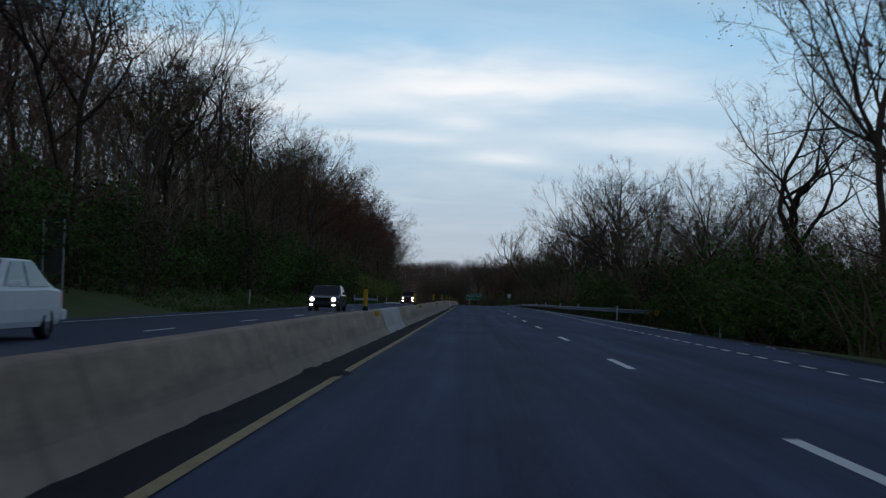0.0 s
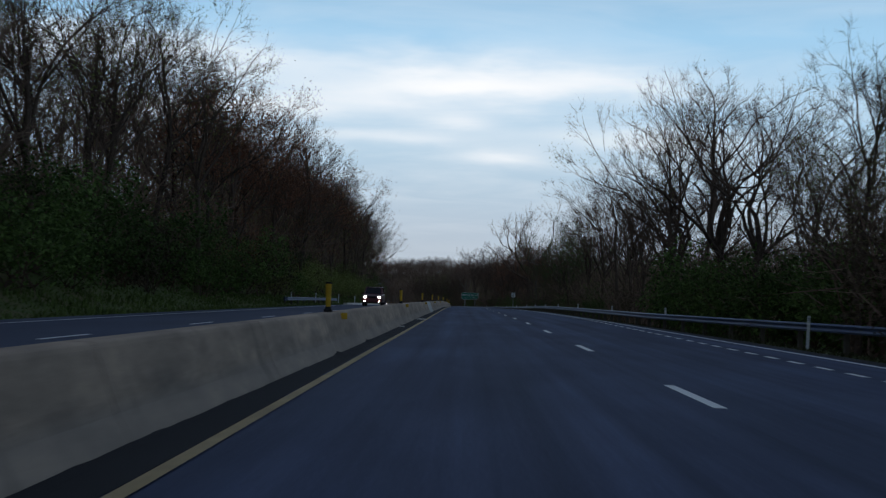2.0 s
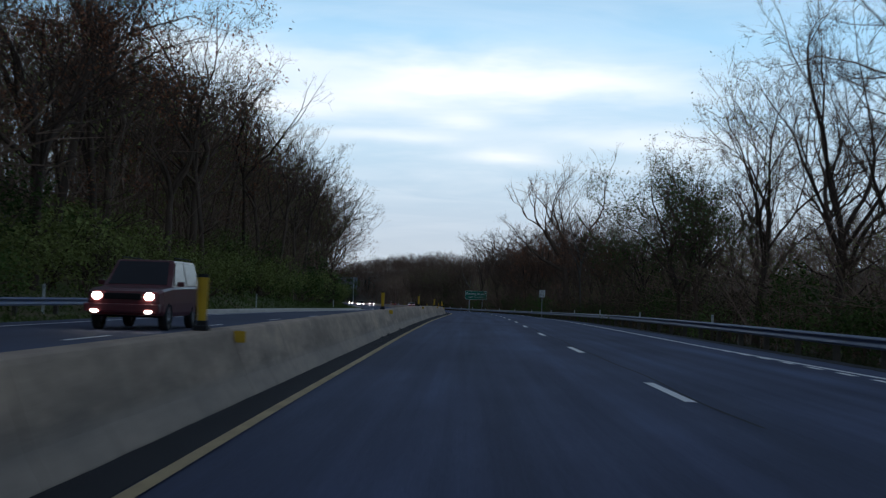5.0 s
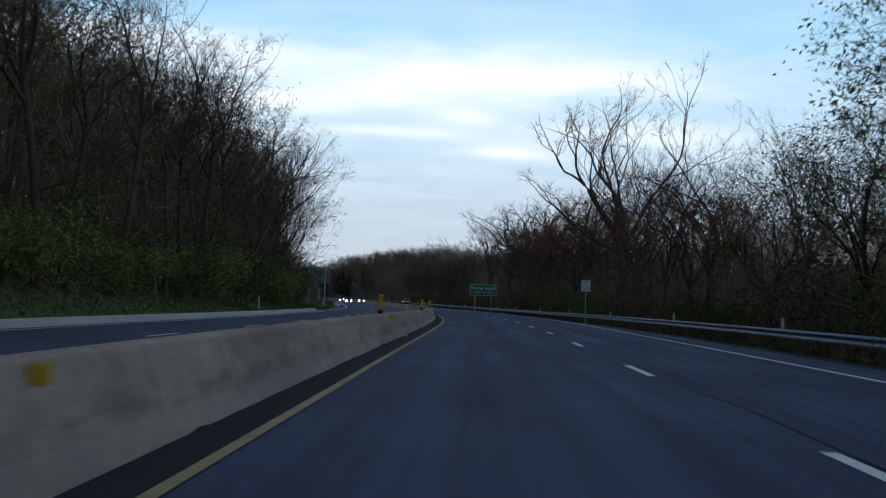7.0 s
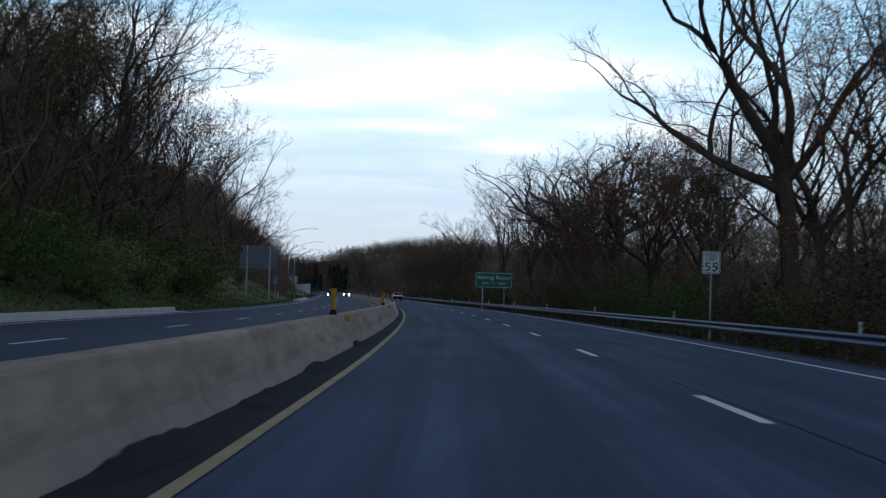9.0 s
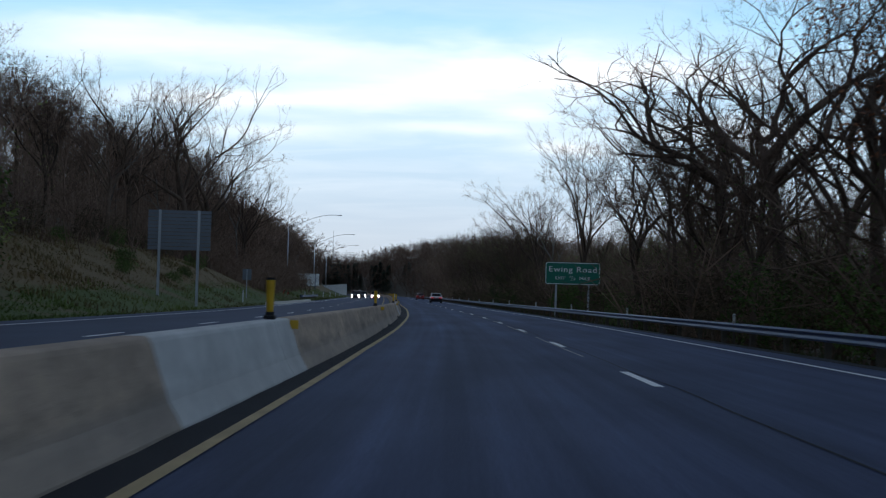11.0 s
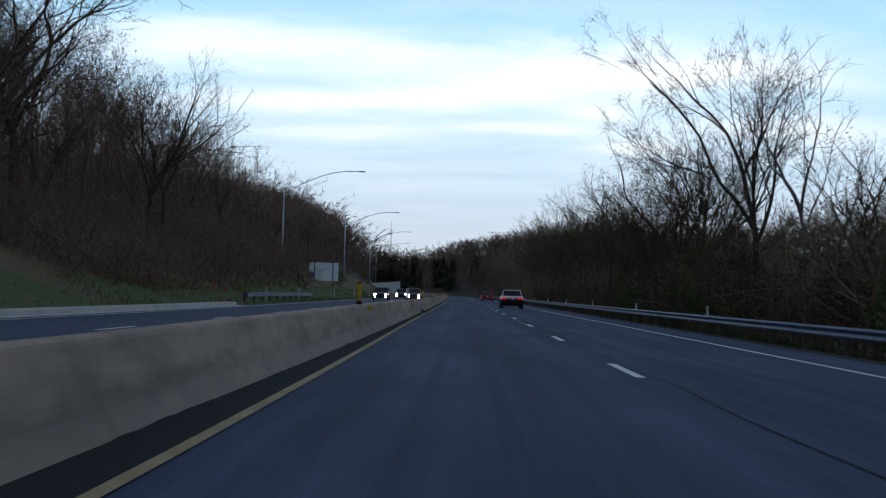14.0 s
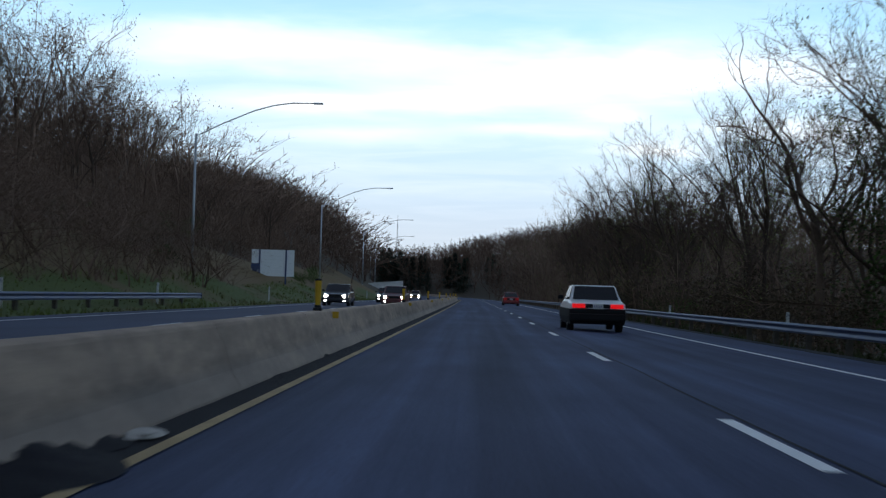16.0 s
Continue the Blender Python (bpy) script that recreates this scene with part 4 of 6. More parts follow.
def build_woods():
    rng = random.Random(5)
    # left hillside: the front rows as single trees
    y = 34.0
    while y < 348:
        for d0, d1, p in ((-19.5, -17, 1.0), (-24, -20.5, 0.4)):
            if rng.random() > p:
                continue
            yy, d = y + rng.uniform(-2, 2), rng.uniform(d0, d1)
            u = rng.random()
            if 148 < yy < 192 and u < 0.75:
                kind = "russet"
            elif u < 0.44:
                kind = "bare"
            elif u < 0.64:
                kind = "green"
            elif u < 0.80:
                kind = "russet"
            else:
                kind = "pale"
            plant(kind, yy, d, rng.uniform(0.88, 1.1), rng.uniform(0, 360), rng.choice((0, 1, 0, 1, 3)) if kind == "bare" else None)
        y += rng.uniform(5.5, 7.5)
    y = 360.0
    while y < 640:
        for d0, d1, p in ((-29, -25, 0.6), (-40, -31, 0.6)):
            if rng.random() < p:
                k = rng.uniform(0.7, 0.95) if y < 470 else rng.uniform(0.5, 0.68)
                plant("bare" if rng.random() < 0.6 else "pale", y + rng.uniform(-2, 2), rng.uniform(d0, d1), k, rng.uniform(0, 360))
        y += rng.uniform(8, 12)
    # right strip of woods: stretches of differing height and kind
    for y0, y1, gap, h0, h1, kinds in RIGHT_WOODS:
        y = y0
        while y < y1:
            for d0, d1, p in ((13.2, 16.5, 0.9), (18, 25, 0.42)):
                if rng.random() < p:
                    plant(rng.choice(kinds), y + rng.uniform(-2, 2), rng.uniform(d0, d1), rng.uniform(h0, h1) / 18.0, rng.uniform(0, 360))
            y += gap * rng.uniform(0.8, 1.2)
    # trees that stand out: kind, distance along, across, size, turn and habit
    for kind, yy, dd, k, turn, habit, lean in (
            ("bare", 226, -18.8, 1.2, 215, 3, 0), ("bare", 206, -19.5, 1.05, 60, 5, 0),
            ("bare", 345, -17.4, 1.12, 80, 4, 6), ("bare", 332, -18.6, 1.1, 200, 5, 3), ("bare", 321, -19, 1.0, 20, 4, 0),
            ("bare", 45, 15.6, 1.1, 60, 4, 0), ("green", 142, 14.4, 1.1, 70, 2, -6), ("bare", 159, 14.0, 0.82, 170, 5, 0), ("bare", 151, 17.0, 0.78, 290, 4, 0),
            ("bare", 189, 14.0, 0.98, 20, 4, 0), ("bare", 173, 15.0, 0.88, 120, 5, 0), ("bare", 181, 17.0, 0.85, 250, 1, 0),
            ("leafy", 222, 13.4, 0.95, 20, 0, 0), ("leafy", 231, 15.5, 1.05, 200, 1, 0), ("leafy", 241, 14.0, 0.8, 310, 0, 0),
            ("bare", 303, 14.2, 1.22, 10, 2, -3), ("bare", 306, 16.5, 1.05, 130, 3, 4), ("pale", 291, 14.4, 1.15, 230, 0, 14), ("bare", 294, 15.6, 1.0, 40, 5, 10),
            ("russet", 337, 14.8, 0.92, 30, 1, 0), ("russet", 345, 17.0, 0.95, 110, 0, 0), ("bare", 333, 17.5, 0.95, 200, 4, 0),
            ("bare", 366, 15.5, 1.10, 20, 6, 0), ("bare", 376, 15.0, 1.05, 120, 6, 5), ("bare", 384, 17.5, 1.1, 220, 6, 0), ("bare", 358, 17.0, 1.0, 300, 6, 0),
            ("bare", 433, 15.4, 1.22, 200, 5, 0), ("green", 412, 14.8, 1.16, 70, 2, -4), ("green", 424, 17.2, 0.90, 150, 1, 0),
            ("bare", 471, 14.2, 0.90, 15, 4, 0), ("bare", 455, 14.0, 1.02, 150, 5, 4), ("pale", 452, 15.6, 0.95, 40, 0, 8), ("bare", 478, 17.5, 0.8, 80, 5, 0),
            ("leafy", 493, 14.2, 0.76, 100, 0, 0), ("green", 501, 15.4, 0.72, 210, 1, 0), ("leafy", 484, 16.8, 0.58, 20, 1, 0), ("green", 487, 16.5, 1.0, 60, 1, 0), ("bare", 540, 15.0, 0.88, 133, 4, 0),
            ("bare", 518, 14.4, 0.86, 33, 4, 0), ("bare", 526, 16.4, 0.86, 133, 5, 0), ("green", 565, 15.0, 0.9, 50, 1, 0), ("green", 572, 17.5, 0.9, 150, 1, 0), ("leafy", 408, 18.2, 0.60, 60, 0, 0),
            ("bare", 446, -24.5, 1.2, 80, 2, 0), ("bare", 459, -24.0, 1.25, 160, 3, 0), ("bare", 487, -23.5, 0.95, 300, 4, -4), ("bare", 497, -24.5, 0.9, 20, 3, 0)):
        plant(kind, yy, dd, k, turn, habit, lean)
    for yy, dd, k in ((433, -28, 1.15), (468, -29, 1.1), (478, -30, 1.05)):
        plant("bare", yy, dd, k, yy * 7, 2 if dd % 2 else 3)
    plant("pale", 491, -24.5, 0.95, 80, 0)
    for yy, dd, k in ((392, -20, 0.55), (399, -21.5, 0.7), (405, -19, 0.45), (413, -19.5, 0.5), (428, -21, 0.45), (536, -20.5, 0.6), (545, -23, 0.7), (590, -22, 0.9), (600, -20.5, 0.8), (618, -21, 0.7), (488, -19.5, 0.4), (498, -22, 0.5)):
        bush("green", yy, dd, k, yy * 11)
    # undergrowth
    y = 25.0
    while y < 356:
        for d, p in ((-16.8, 1.0), (-19.0, 0.8), (-21.8, 0.75 if y < 165 else 0.0)):
            if rng.random() < p:
                k = rng.uniform(1.1, 1.6) if y < 165 else rng.uniform(0.9, 1.45)
                bush("fresh" if y > 165 and rng.random() < 0.75 else "green" if rng.random() < 0.85 else "brown", y + rng.uniform(-1.5, 1.5), d - 0.6 * (k - 1) + rng.uniform(-0.8, 0.5), k, rng.uniform(0, 360))
        y += 4.5
    y = 362.0
    while y < 600:
        if rng.random() < 0.75:
            bush("brown" if rng.random() < 0.6 else "green", y, (-24.5 if y < 450 else -29) + rng.uniform(-1.5, 1.5), rng.uniform(0.5, 0.95), rng.uniform(0, 360))
        y += 5.5
    y = 20.0
    while y < 600:
        for d, p in ((13.5, 0.85), (17.0, 0.35)):
            if rng.random() < p:
                bush("green" if rng.random() < (0.8 if y < 150 else 0.3) else "brown", y + rng.uniform(-1.5, 1.5), d + (0.8 if y < 150 else 0) + rng.uniform(-1, 1.5), rng.uniform(1.0, 1.5) if y < 150 else rng.uniform(0.75, 1.3), rng.uniform(0, 360))
        y += 5.5
    for _ in range(46):
        bush("green", rng.uniform(48, 135), rng.uniform(12.8, 17.5), rng.uniform(1.1, 1.55), rng.uniform(0, 360))
    # woods further back, each one stand
    hill_woods = "dense brown leafless woods on the hillside"
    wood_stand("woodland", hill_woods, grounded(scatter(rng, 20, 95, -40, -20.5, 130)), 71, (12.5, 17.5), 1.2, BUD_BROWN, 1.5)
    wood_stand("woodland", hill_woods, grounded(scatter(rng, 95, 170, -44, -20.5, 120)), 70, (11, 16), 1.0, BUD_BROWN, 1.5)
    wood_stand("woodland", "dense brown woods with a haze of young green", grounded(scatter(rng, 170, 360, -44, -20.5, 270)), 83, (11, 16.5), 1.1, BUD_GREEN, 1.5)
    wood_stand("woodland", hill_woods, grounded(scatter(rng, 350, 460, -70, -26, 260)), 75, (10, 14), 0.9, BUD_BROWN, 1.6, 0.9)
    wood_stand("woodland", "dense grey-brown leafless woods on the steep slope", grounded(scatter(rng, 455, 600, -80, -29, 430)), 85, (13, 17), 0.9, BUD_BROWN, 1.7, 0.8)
    wood_stand("woodland", "dense grey-brown leafless woods on the steep slope", grounded(scatter(rng, 590, 720, -80, -30, 320)), 86, (11, 14), thick=2.6, wide=1.1, spec=FAR_TREE)
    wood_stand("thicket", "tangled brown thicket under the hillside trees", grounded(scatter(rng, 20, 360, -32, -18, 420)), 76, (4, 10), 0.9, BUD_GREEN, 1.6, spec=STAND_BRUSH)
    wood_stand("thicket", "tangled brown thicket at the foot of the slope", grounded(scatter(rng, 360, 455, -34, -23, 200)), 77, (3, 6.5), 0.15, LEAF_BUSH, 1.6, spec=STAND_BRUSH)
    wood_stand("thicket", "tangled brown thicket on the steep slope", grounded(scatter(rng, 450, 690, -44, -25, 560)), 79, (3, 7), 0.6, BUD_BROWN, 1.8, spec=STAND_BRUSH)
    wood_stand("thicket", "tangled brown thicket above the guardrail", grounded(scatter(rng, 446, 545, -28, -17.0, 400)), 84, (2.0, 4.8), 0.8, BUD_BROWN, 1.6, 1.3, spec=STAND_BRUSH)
    dark = scatter(rng, 20, 170, 13.2, 28, 230) + scatter(rng, 335, 425, 13.2, 28, 140)
    pale = scatter(rng, 170, 335, 13.2, 28, 230) + scatter(rng, 425, 680, 13.2, 28, 340)
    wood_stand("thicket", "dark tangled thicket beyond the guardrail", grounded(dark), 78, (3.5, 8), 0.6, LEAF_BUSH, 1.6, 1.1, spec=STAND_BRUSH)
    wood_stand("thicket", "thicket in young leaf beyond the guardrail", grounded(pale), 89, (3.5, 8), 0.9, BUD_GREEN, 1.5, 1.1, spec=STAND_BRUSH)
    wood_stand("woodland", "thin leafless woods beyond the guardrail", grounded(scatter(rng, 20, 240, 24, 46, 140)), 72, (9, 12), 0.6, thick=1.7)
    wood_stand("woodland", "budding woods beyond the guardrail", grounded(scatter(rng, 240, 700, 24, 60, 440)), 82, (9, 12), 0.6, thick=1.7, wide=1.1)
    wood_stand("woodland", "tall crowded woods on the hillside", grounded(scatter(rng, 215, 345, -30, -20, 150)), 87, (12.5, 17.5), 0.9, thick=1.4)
    wood_stand("woodland", "tall leafless trees where the road runs out of sight", grounded(scatter(rng, 650, 800, 13.5, 32, 130)), 80, (13, 17), 0.2, thick=2.2)
    wood_stand("woodland", "wooded rise beyond the roadside trees", grounded(scatter(rng, 100, 950, 46, 130, 640)), 73, (7, 15), thick=2.8, wide=1.25, spec=FAR_TREE)
    wood_stand("woodland", "leafless woods along the ridge", grounded(scatter(rng, 250, 1000, -140, -70, 430)), 81, (10, 14), thick=3.2, wide=1.3, spec=FAR_TREE)
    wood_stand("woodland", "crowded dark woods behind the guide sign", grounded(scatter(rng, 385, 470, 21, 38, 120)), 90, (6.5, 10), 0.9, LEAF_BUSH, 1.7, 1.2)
    # unseen woods behind the start, added to block sky light from the road
    behind = scatter(rng, -170, 26, -48, -17.5, 230) + scatter(rng, -170, 20, 13.5, 42, 200)
    wood_stand("woodland", "unseen woods behind the start, added to shade the road", grounded(behind), 88, (14, 19), 0.3, thick=2.4, wide=1.15, spec=FAR_TREE)
    far = scatter(rng, 690, 1080, -75, -22, 480) + scatter(rng, 680, 1080, 14, 90, 330) + scatter(rng, 850, 1000, -90, 90, 320) + scatter(rng, 1000, 1180, -180, 170, 700)
    wood_stand("woodland", "distant leafless woods closing the valley", grounded(far), 74, (9, 14), thick=4.0, wide=1.35, twig_mat=TWIG, spec=FAR_TREE)


build_woods()
build_conifers()


def build_grass(y0, y1, d0, d1, n, seed, label, mat):
    """Tufts of grass as one sheet of blades."""
    rng = random.Random(seed)
    v, f = [], []
    for _ in range(n):
        y, d = rng.uniform(y0, y1), rng.uniform(d0, d1)
        p = on_ground(y, d, 0.03)
        h = rng.uniform(0.08, 0.28) * (1.5 if noise.noise(Vector((y * 0.15, d * 0.3, 4))) > 0.15 else 0.8)
        a = rng.uniform(0, 6.283)
        w = Vector((math.cos(a), math.sin(a), 0)) * rng.uniform(0.025, 0.065)
        k = len(v)
        v += [p - w, p + w, p + Vector((rng.gauss(0, 0.1), rng.gauss(0, 0.1), h))]
        f.append((k, k + 1, k + 2))
    tagged(mesh_object("grass", v, f, mat), label, "grass", kind="stuff")


build_grass(60, 362, -17.5, -12.9, 34000, 91, "rough dark green verge grass", GRASS_VERGE)
build_grass(362, 640, -18.5, -12.9, 16000, 92, "rough green grass on the lower bank", GRASS)
build_grass(362, 480, -28, -17.5, 20000, 94, "dry tan grass on the upper bank", GRASS_DRY)
build_grass(60, 560, 9.6, 13.5, 22000, 93, "dark grass behind the guardrail with shade in its colour", GRASS_SHADE)

# ---------------------------------------------------------------- rails, posts, signs and lamps


def build_guardrail(y0, y1, dfun, side=1, end_mark=True):
    """Steel beam on timber posts; side 1 has its posts away to the right."""
    drop = 0.30 if side == 1 else 0.10
    root = tagged(new("guardrail"), "galvanised steel W-beam guardrail on short dark posts", "guardrail", "guardrails")
    prof = [(0.0, 0.44), (0.045, 0.47), (0.05, 0.505), (0.0, 0.545), (-0.005, 0.60), (0.05, 0.64), (0.05, 0.675), (0.0, 0.71), (-0.015, 0.72)]
    n = max(2, int((y1 - y0) / 3.81))
    for i in range(n):
        a, b = y0 + (y1 - y0) * i / n, y0 + (y1 - y0) * (i + 1) / n
        verts, faces, k = [], [], len(prof)
        for j in range(4):
            y = a + (b - a) * j / 3 + (0.05 if j == 3 else 0)
            for off in (0.0, 0.006):
                for (e, z) in prof:
                    verts.append(on_road(y, dfun(y) - side * e + side * off + (side * 0.004 if i % 2 else 0), z - drop))
        k2 = 2 * k
        for j in range(3):
            for o in (0, k):
                for q in range(k - 1):
                    p = j * k2 + o + q
                    faces.append((p, p + 1, p + 1 + k2, p + k2))
            for q in (0, k - 1):
                p = j * k2 + q
                faces.append((p, p + k, p + k + k2, p + k2))
        mesh_object("beam", verts, faces, GALV, root, smooth=True)
        p = part("post", box(bmesh.new(), (0.15, 0.18, 1.3), (0, 0, 0.04 - drop), 0.012), WOOD_POST, root)
        p.matrix_basis = road_pose(a + 0.05, dfun(a) + side * 0.16)
    for y, sgn in ((y0, -1), (y1, 1)):
        bm = bmesh.new()
        for t in range(7):
            ang = math.pi * t / 6
            box(bm, (0.012, 0.10, 0.31), (side * 0.10 - side * 0.11 * math.cos(ang), sgn * 0.16 * math.sin(ang), 0.58 - drop), 0, Matrix.Rotation(sgn * side * (ang - math.pi / 2), 4, "Z"))
        e = part("end_wing", bm, GALV, root, "rounded steel end piece")
        e.matrix_basis = road_pose(y, dfun(y))
    if end_mark:
        e = part("end_marker", box(bmesh.new(), (0.30, 0.03, 0.34), (0, 0, 0), 0.01), DELIN_YELLOW, root, "yellow reflective end marker")
        e.matrix_basis = road_pose(y0 - 0.22, dfun(y0), 0.58 - drop)
    return root


def rail_right(y):
    return 9.25 + 3.3 * max(0, (128 - y) / 40) ** 1.6 if y < 128 else 9.25


build_guardrail(88, 700, rail_right)
build_guardrail(160, 201, lambda y: -14.35, -1, False)
build_guardrail(479, 518, lambda y: -14.4, -1, False)


def make_lane_post():
    root = tagged(new("delineator_post"), "yellow tubular delineator on a black base atop the barrier", "delineator", "barrier delineators")
    b = bmesh.new()
    box(b, (0.13, 0.17, 0.05), (0, 0, 0.025), 0.012)
    rod(b, (0, 0, 0.03), (0, 0, 0.09), 0.055, 0.05, 12)
    part("base", b, RUBBER, root, "black rubber base")
    part("tube", rod(bmesh.new(), (0, 0, 0.07), (0, 0, 0.47), 0.040, 0.054, 14), DELIN_YELLOW, root, smooth=False)
    part("cap", rod(bmesh.new(), (0, 0, 0.47), (0, 0, 0.50), 0.055, 0.050, 14), RUBBER, root, "black cap")
    return root


def make_wall_reflector():
    root = tagged(new("barrier_reflector"), "small amber reflector fixed to the barrier face", "reflector", "barrier reflectors")
    part("plate", box(bmesh.new(), (0.11, 0.02, 0.11), (0, 0, 0), 0.006), DELIN_YELLOW, root)
    part("bracket", box(bmesh.new(), (0.10, 0.03, 0.05), (-0.05, 0.022, -0.01)), GALV_POLE, root)
    return root


# spacing of the posts along the barrier, a little uneven
POST_AT = ((0, 1, 2, 3, 6, 8, 9, 13, 14, 15, 16, 17, 18, 30), (28.0, 52.2, 77.0, 101.3, 175.4, 226.0, 250.6, 347.8, 373.6, 398.0, 421.9, 446.9, 470.1, 765.0))


def build_lane_posts():
    post, refl = make_lane_post(), make_wall_reflector()
    first = True
    for i in range(30):
        y = float(np.interp(i, POST_AT[0], POST_AT[1]))
        m, m2 = road_pose(y, -2.335, barrier_top(y)), road_pose(y + 0.9, -2.15, barrier_top(y) - 0.075)
        if i == 17:
            continue
        if first:
            post.matrix_basis, refl.matrix_basis, first = m, m2, False
        else:
            copy_thing(post, m)
            copy_thing(refl, m2)
    # one worn post whose colour has gone
    root = tagged(new("delineator_post"), "faded and battered grey delineator leaning on the barrier", "delineator", "barrier delineators")
    b = bmesh.new()
    box(b, (0.16, 0.24, 0.05), (0, 0, 0.025), 0.012)
    box(b, (0.13, 0.10, 0.16), (-0.03, 0.02, 0.11), 0.02)
    part("base", b, RUBBER, root)
    part("tube", rod(bmesh.new(), (0, 0, 0.07), (0.02, 0, 0.47), 0.055, 0.06, 14), DELIN_WHITE, root, "faded grey tube")
    root.matrix_basis = road_pose(446.9, -2.335, barrier_top(447))
    copy_thing(refl, road_pose(447.7, -2.15, 0.58))


def build_strap():
    """A torn rubber strip that hangs down the barrier below the battered post."""
    bm = bmesh.new()
    pts = [(-2.30, 0.665), (-2.225, 0.655), (-2.195, 0.60), (-2.15, 0.45), (-2.10, 0.30), (-2.055, 0.21)]
    rows = []
    for i, (d, z) in enumerate(pts):
        y = 447.15 + 0.22 * i / 5 + 0.02 * math.sin(i * 2.1)
        w = 0.05 - 0.006 * i
        rows.append([bm.verts.new(on_road(y + a, d + o, z * barrier_top(447) / 0.655)) for a, o in ((-w, 0), (w, 0.004), (w, 0.018), (-w, 0.014))])
    for a, b in zip(rows, rows[1:]):
        for k in range(4):
            bm.faces.new((a[k], a[(k + 1) % 4], b[(k + 1) % 4], b[k]))
    bm.faces.new(rows[0][::-1])
    bm.faces.new(rows[-1])
    root = tagged(new("rubber_strip"), "torn brown rubber strip hanging over the barrier", "debris")
    part("strip", bm, WOOD_POST, root)


def make_rail_marker():
    root = tagged(new("marker_post"), "short white marker on a dark post behind the guardrail", "post", "roadside marker posts")
    part("stake", box(bmesh.new(), (0.07, 0.05, 1.15), (0, 0, 0.27), 0.008), WOOD_POST, root, "dark weathered stake")
    part("blade", box(bmesh.new(), (0.10, 0.025, 0.42), (0, -0.02, 0.94), 0.008), DELIN_WHITE, root)
    part("reflector", box(bmesh.new(), (0.075, 0.006, 0.10), (0, -0.037, 1.06), 0.002), GALV_POLE, root, "small grey reflector")
    return root


def make_marker_post():
    root = tagged(new("marker_post"), "slim white plastic roadside marker post", "post", "roadside marker posts")
    b = bmesh.new()
    box(b, (0.10, 0.025, 1.45), (0, 0, 0.42), 0.008)
    part("blade", b, DELIN_WHITE, root)
    part("reflector", box(bmesh.new(), (0.075, 0.006, 0.11), (0, -0.016, 1.03), 0.002), GALV_POLE, root, "small grey reflector")
    return root


def build_marker_posts():
    makers = {"open": make_marker_post(), "rail": make_rail_marker()}
    right = (60, 97, 120, 143, 168, 192, 215, 238, 260, 283.5, 307, 330, 353, 376, 398, 420.5, 445.5, 466.7, 490.7, 515, 539, 563, 587)
    left = (85, 166, 184, 207, 228.4, 289.3, 413, 490, 510, 543, 573, 604, 632)
    rng = random.Random(8)
    placed = set()
    for y, d in [(y, 11.5 if y < 70 else 10.9 if y < 100 else 10.0) for y in right] + [(y, -14.75) for y in left] + [(46, -15.2)]:
        m = Matrix.Translation(on_ground(y, d)) @ Matrix.Rotation(heading(y), 4, "Z") @ Matrix.Rotation(radians(-22 if y == 46 else rng.uniform(-2, 2)), 4, "Y")
        kind = "rail" if d > 0 and y > 100 else "open"
        if kind in placed:
            copy_thing(makers[kind], m)
        else:
            makers[kind].matrix_basis = m
            placed.add(kind)


build_strap()


def build_stakes():
    """Thin survey stakes with red flags on the grassy bank."""
    for k, (y, d, h) in enumerate(((480.0, -17.0, 0.62), (483.0, -16.6, 0.38))):
        root = tagged(new("survey_stake"), "thin red-painted survey stake in the grass", "stake", "survey stakes")
        part("stick", box(bmesh.new(), (0.05, 0.03, h + 0.4), (0, 0, h / 2 - 0.2), 0.006), STAKE_RED, root)
        part("flag", box(bmesh.new(), (0.16, 0.012, 0.14), (0.08, 0.0, h - 0.08), 0.004), STAKE_RED, root, "small red flag")
        root.matrix_basis = Matrix.Translation(on_ground(y, d)) @ Matrix.Rotation(radians(8 - 14 * k), 4, "Y")


build_stakes()
build_lane_posts()
build_marker_posts()


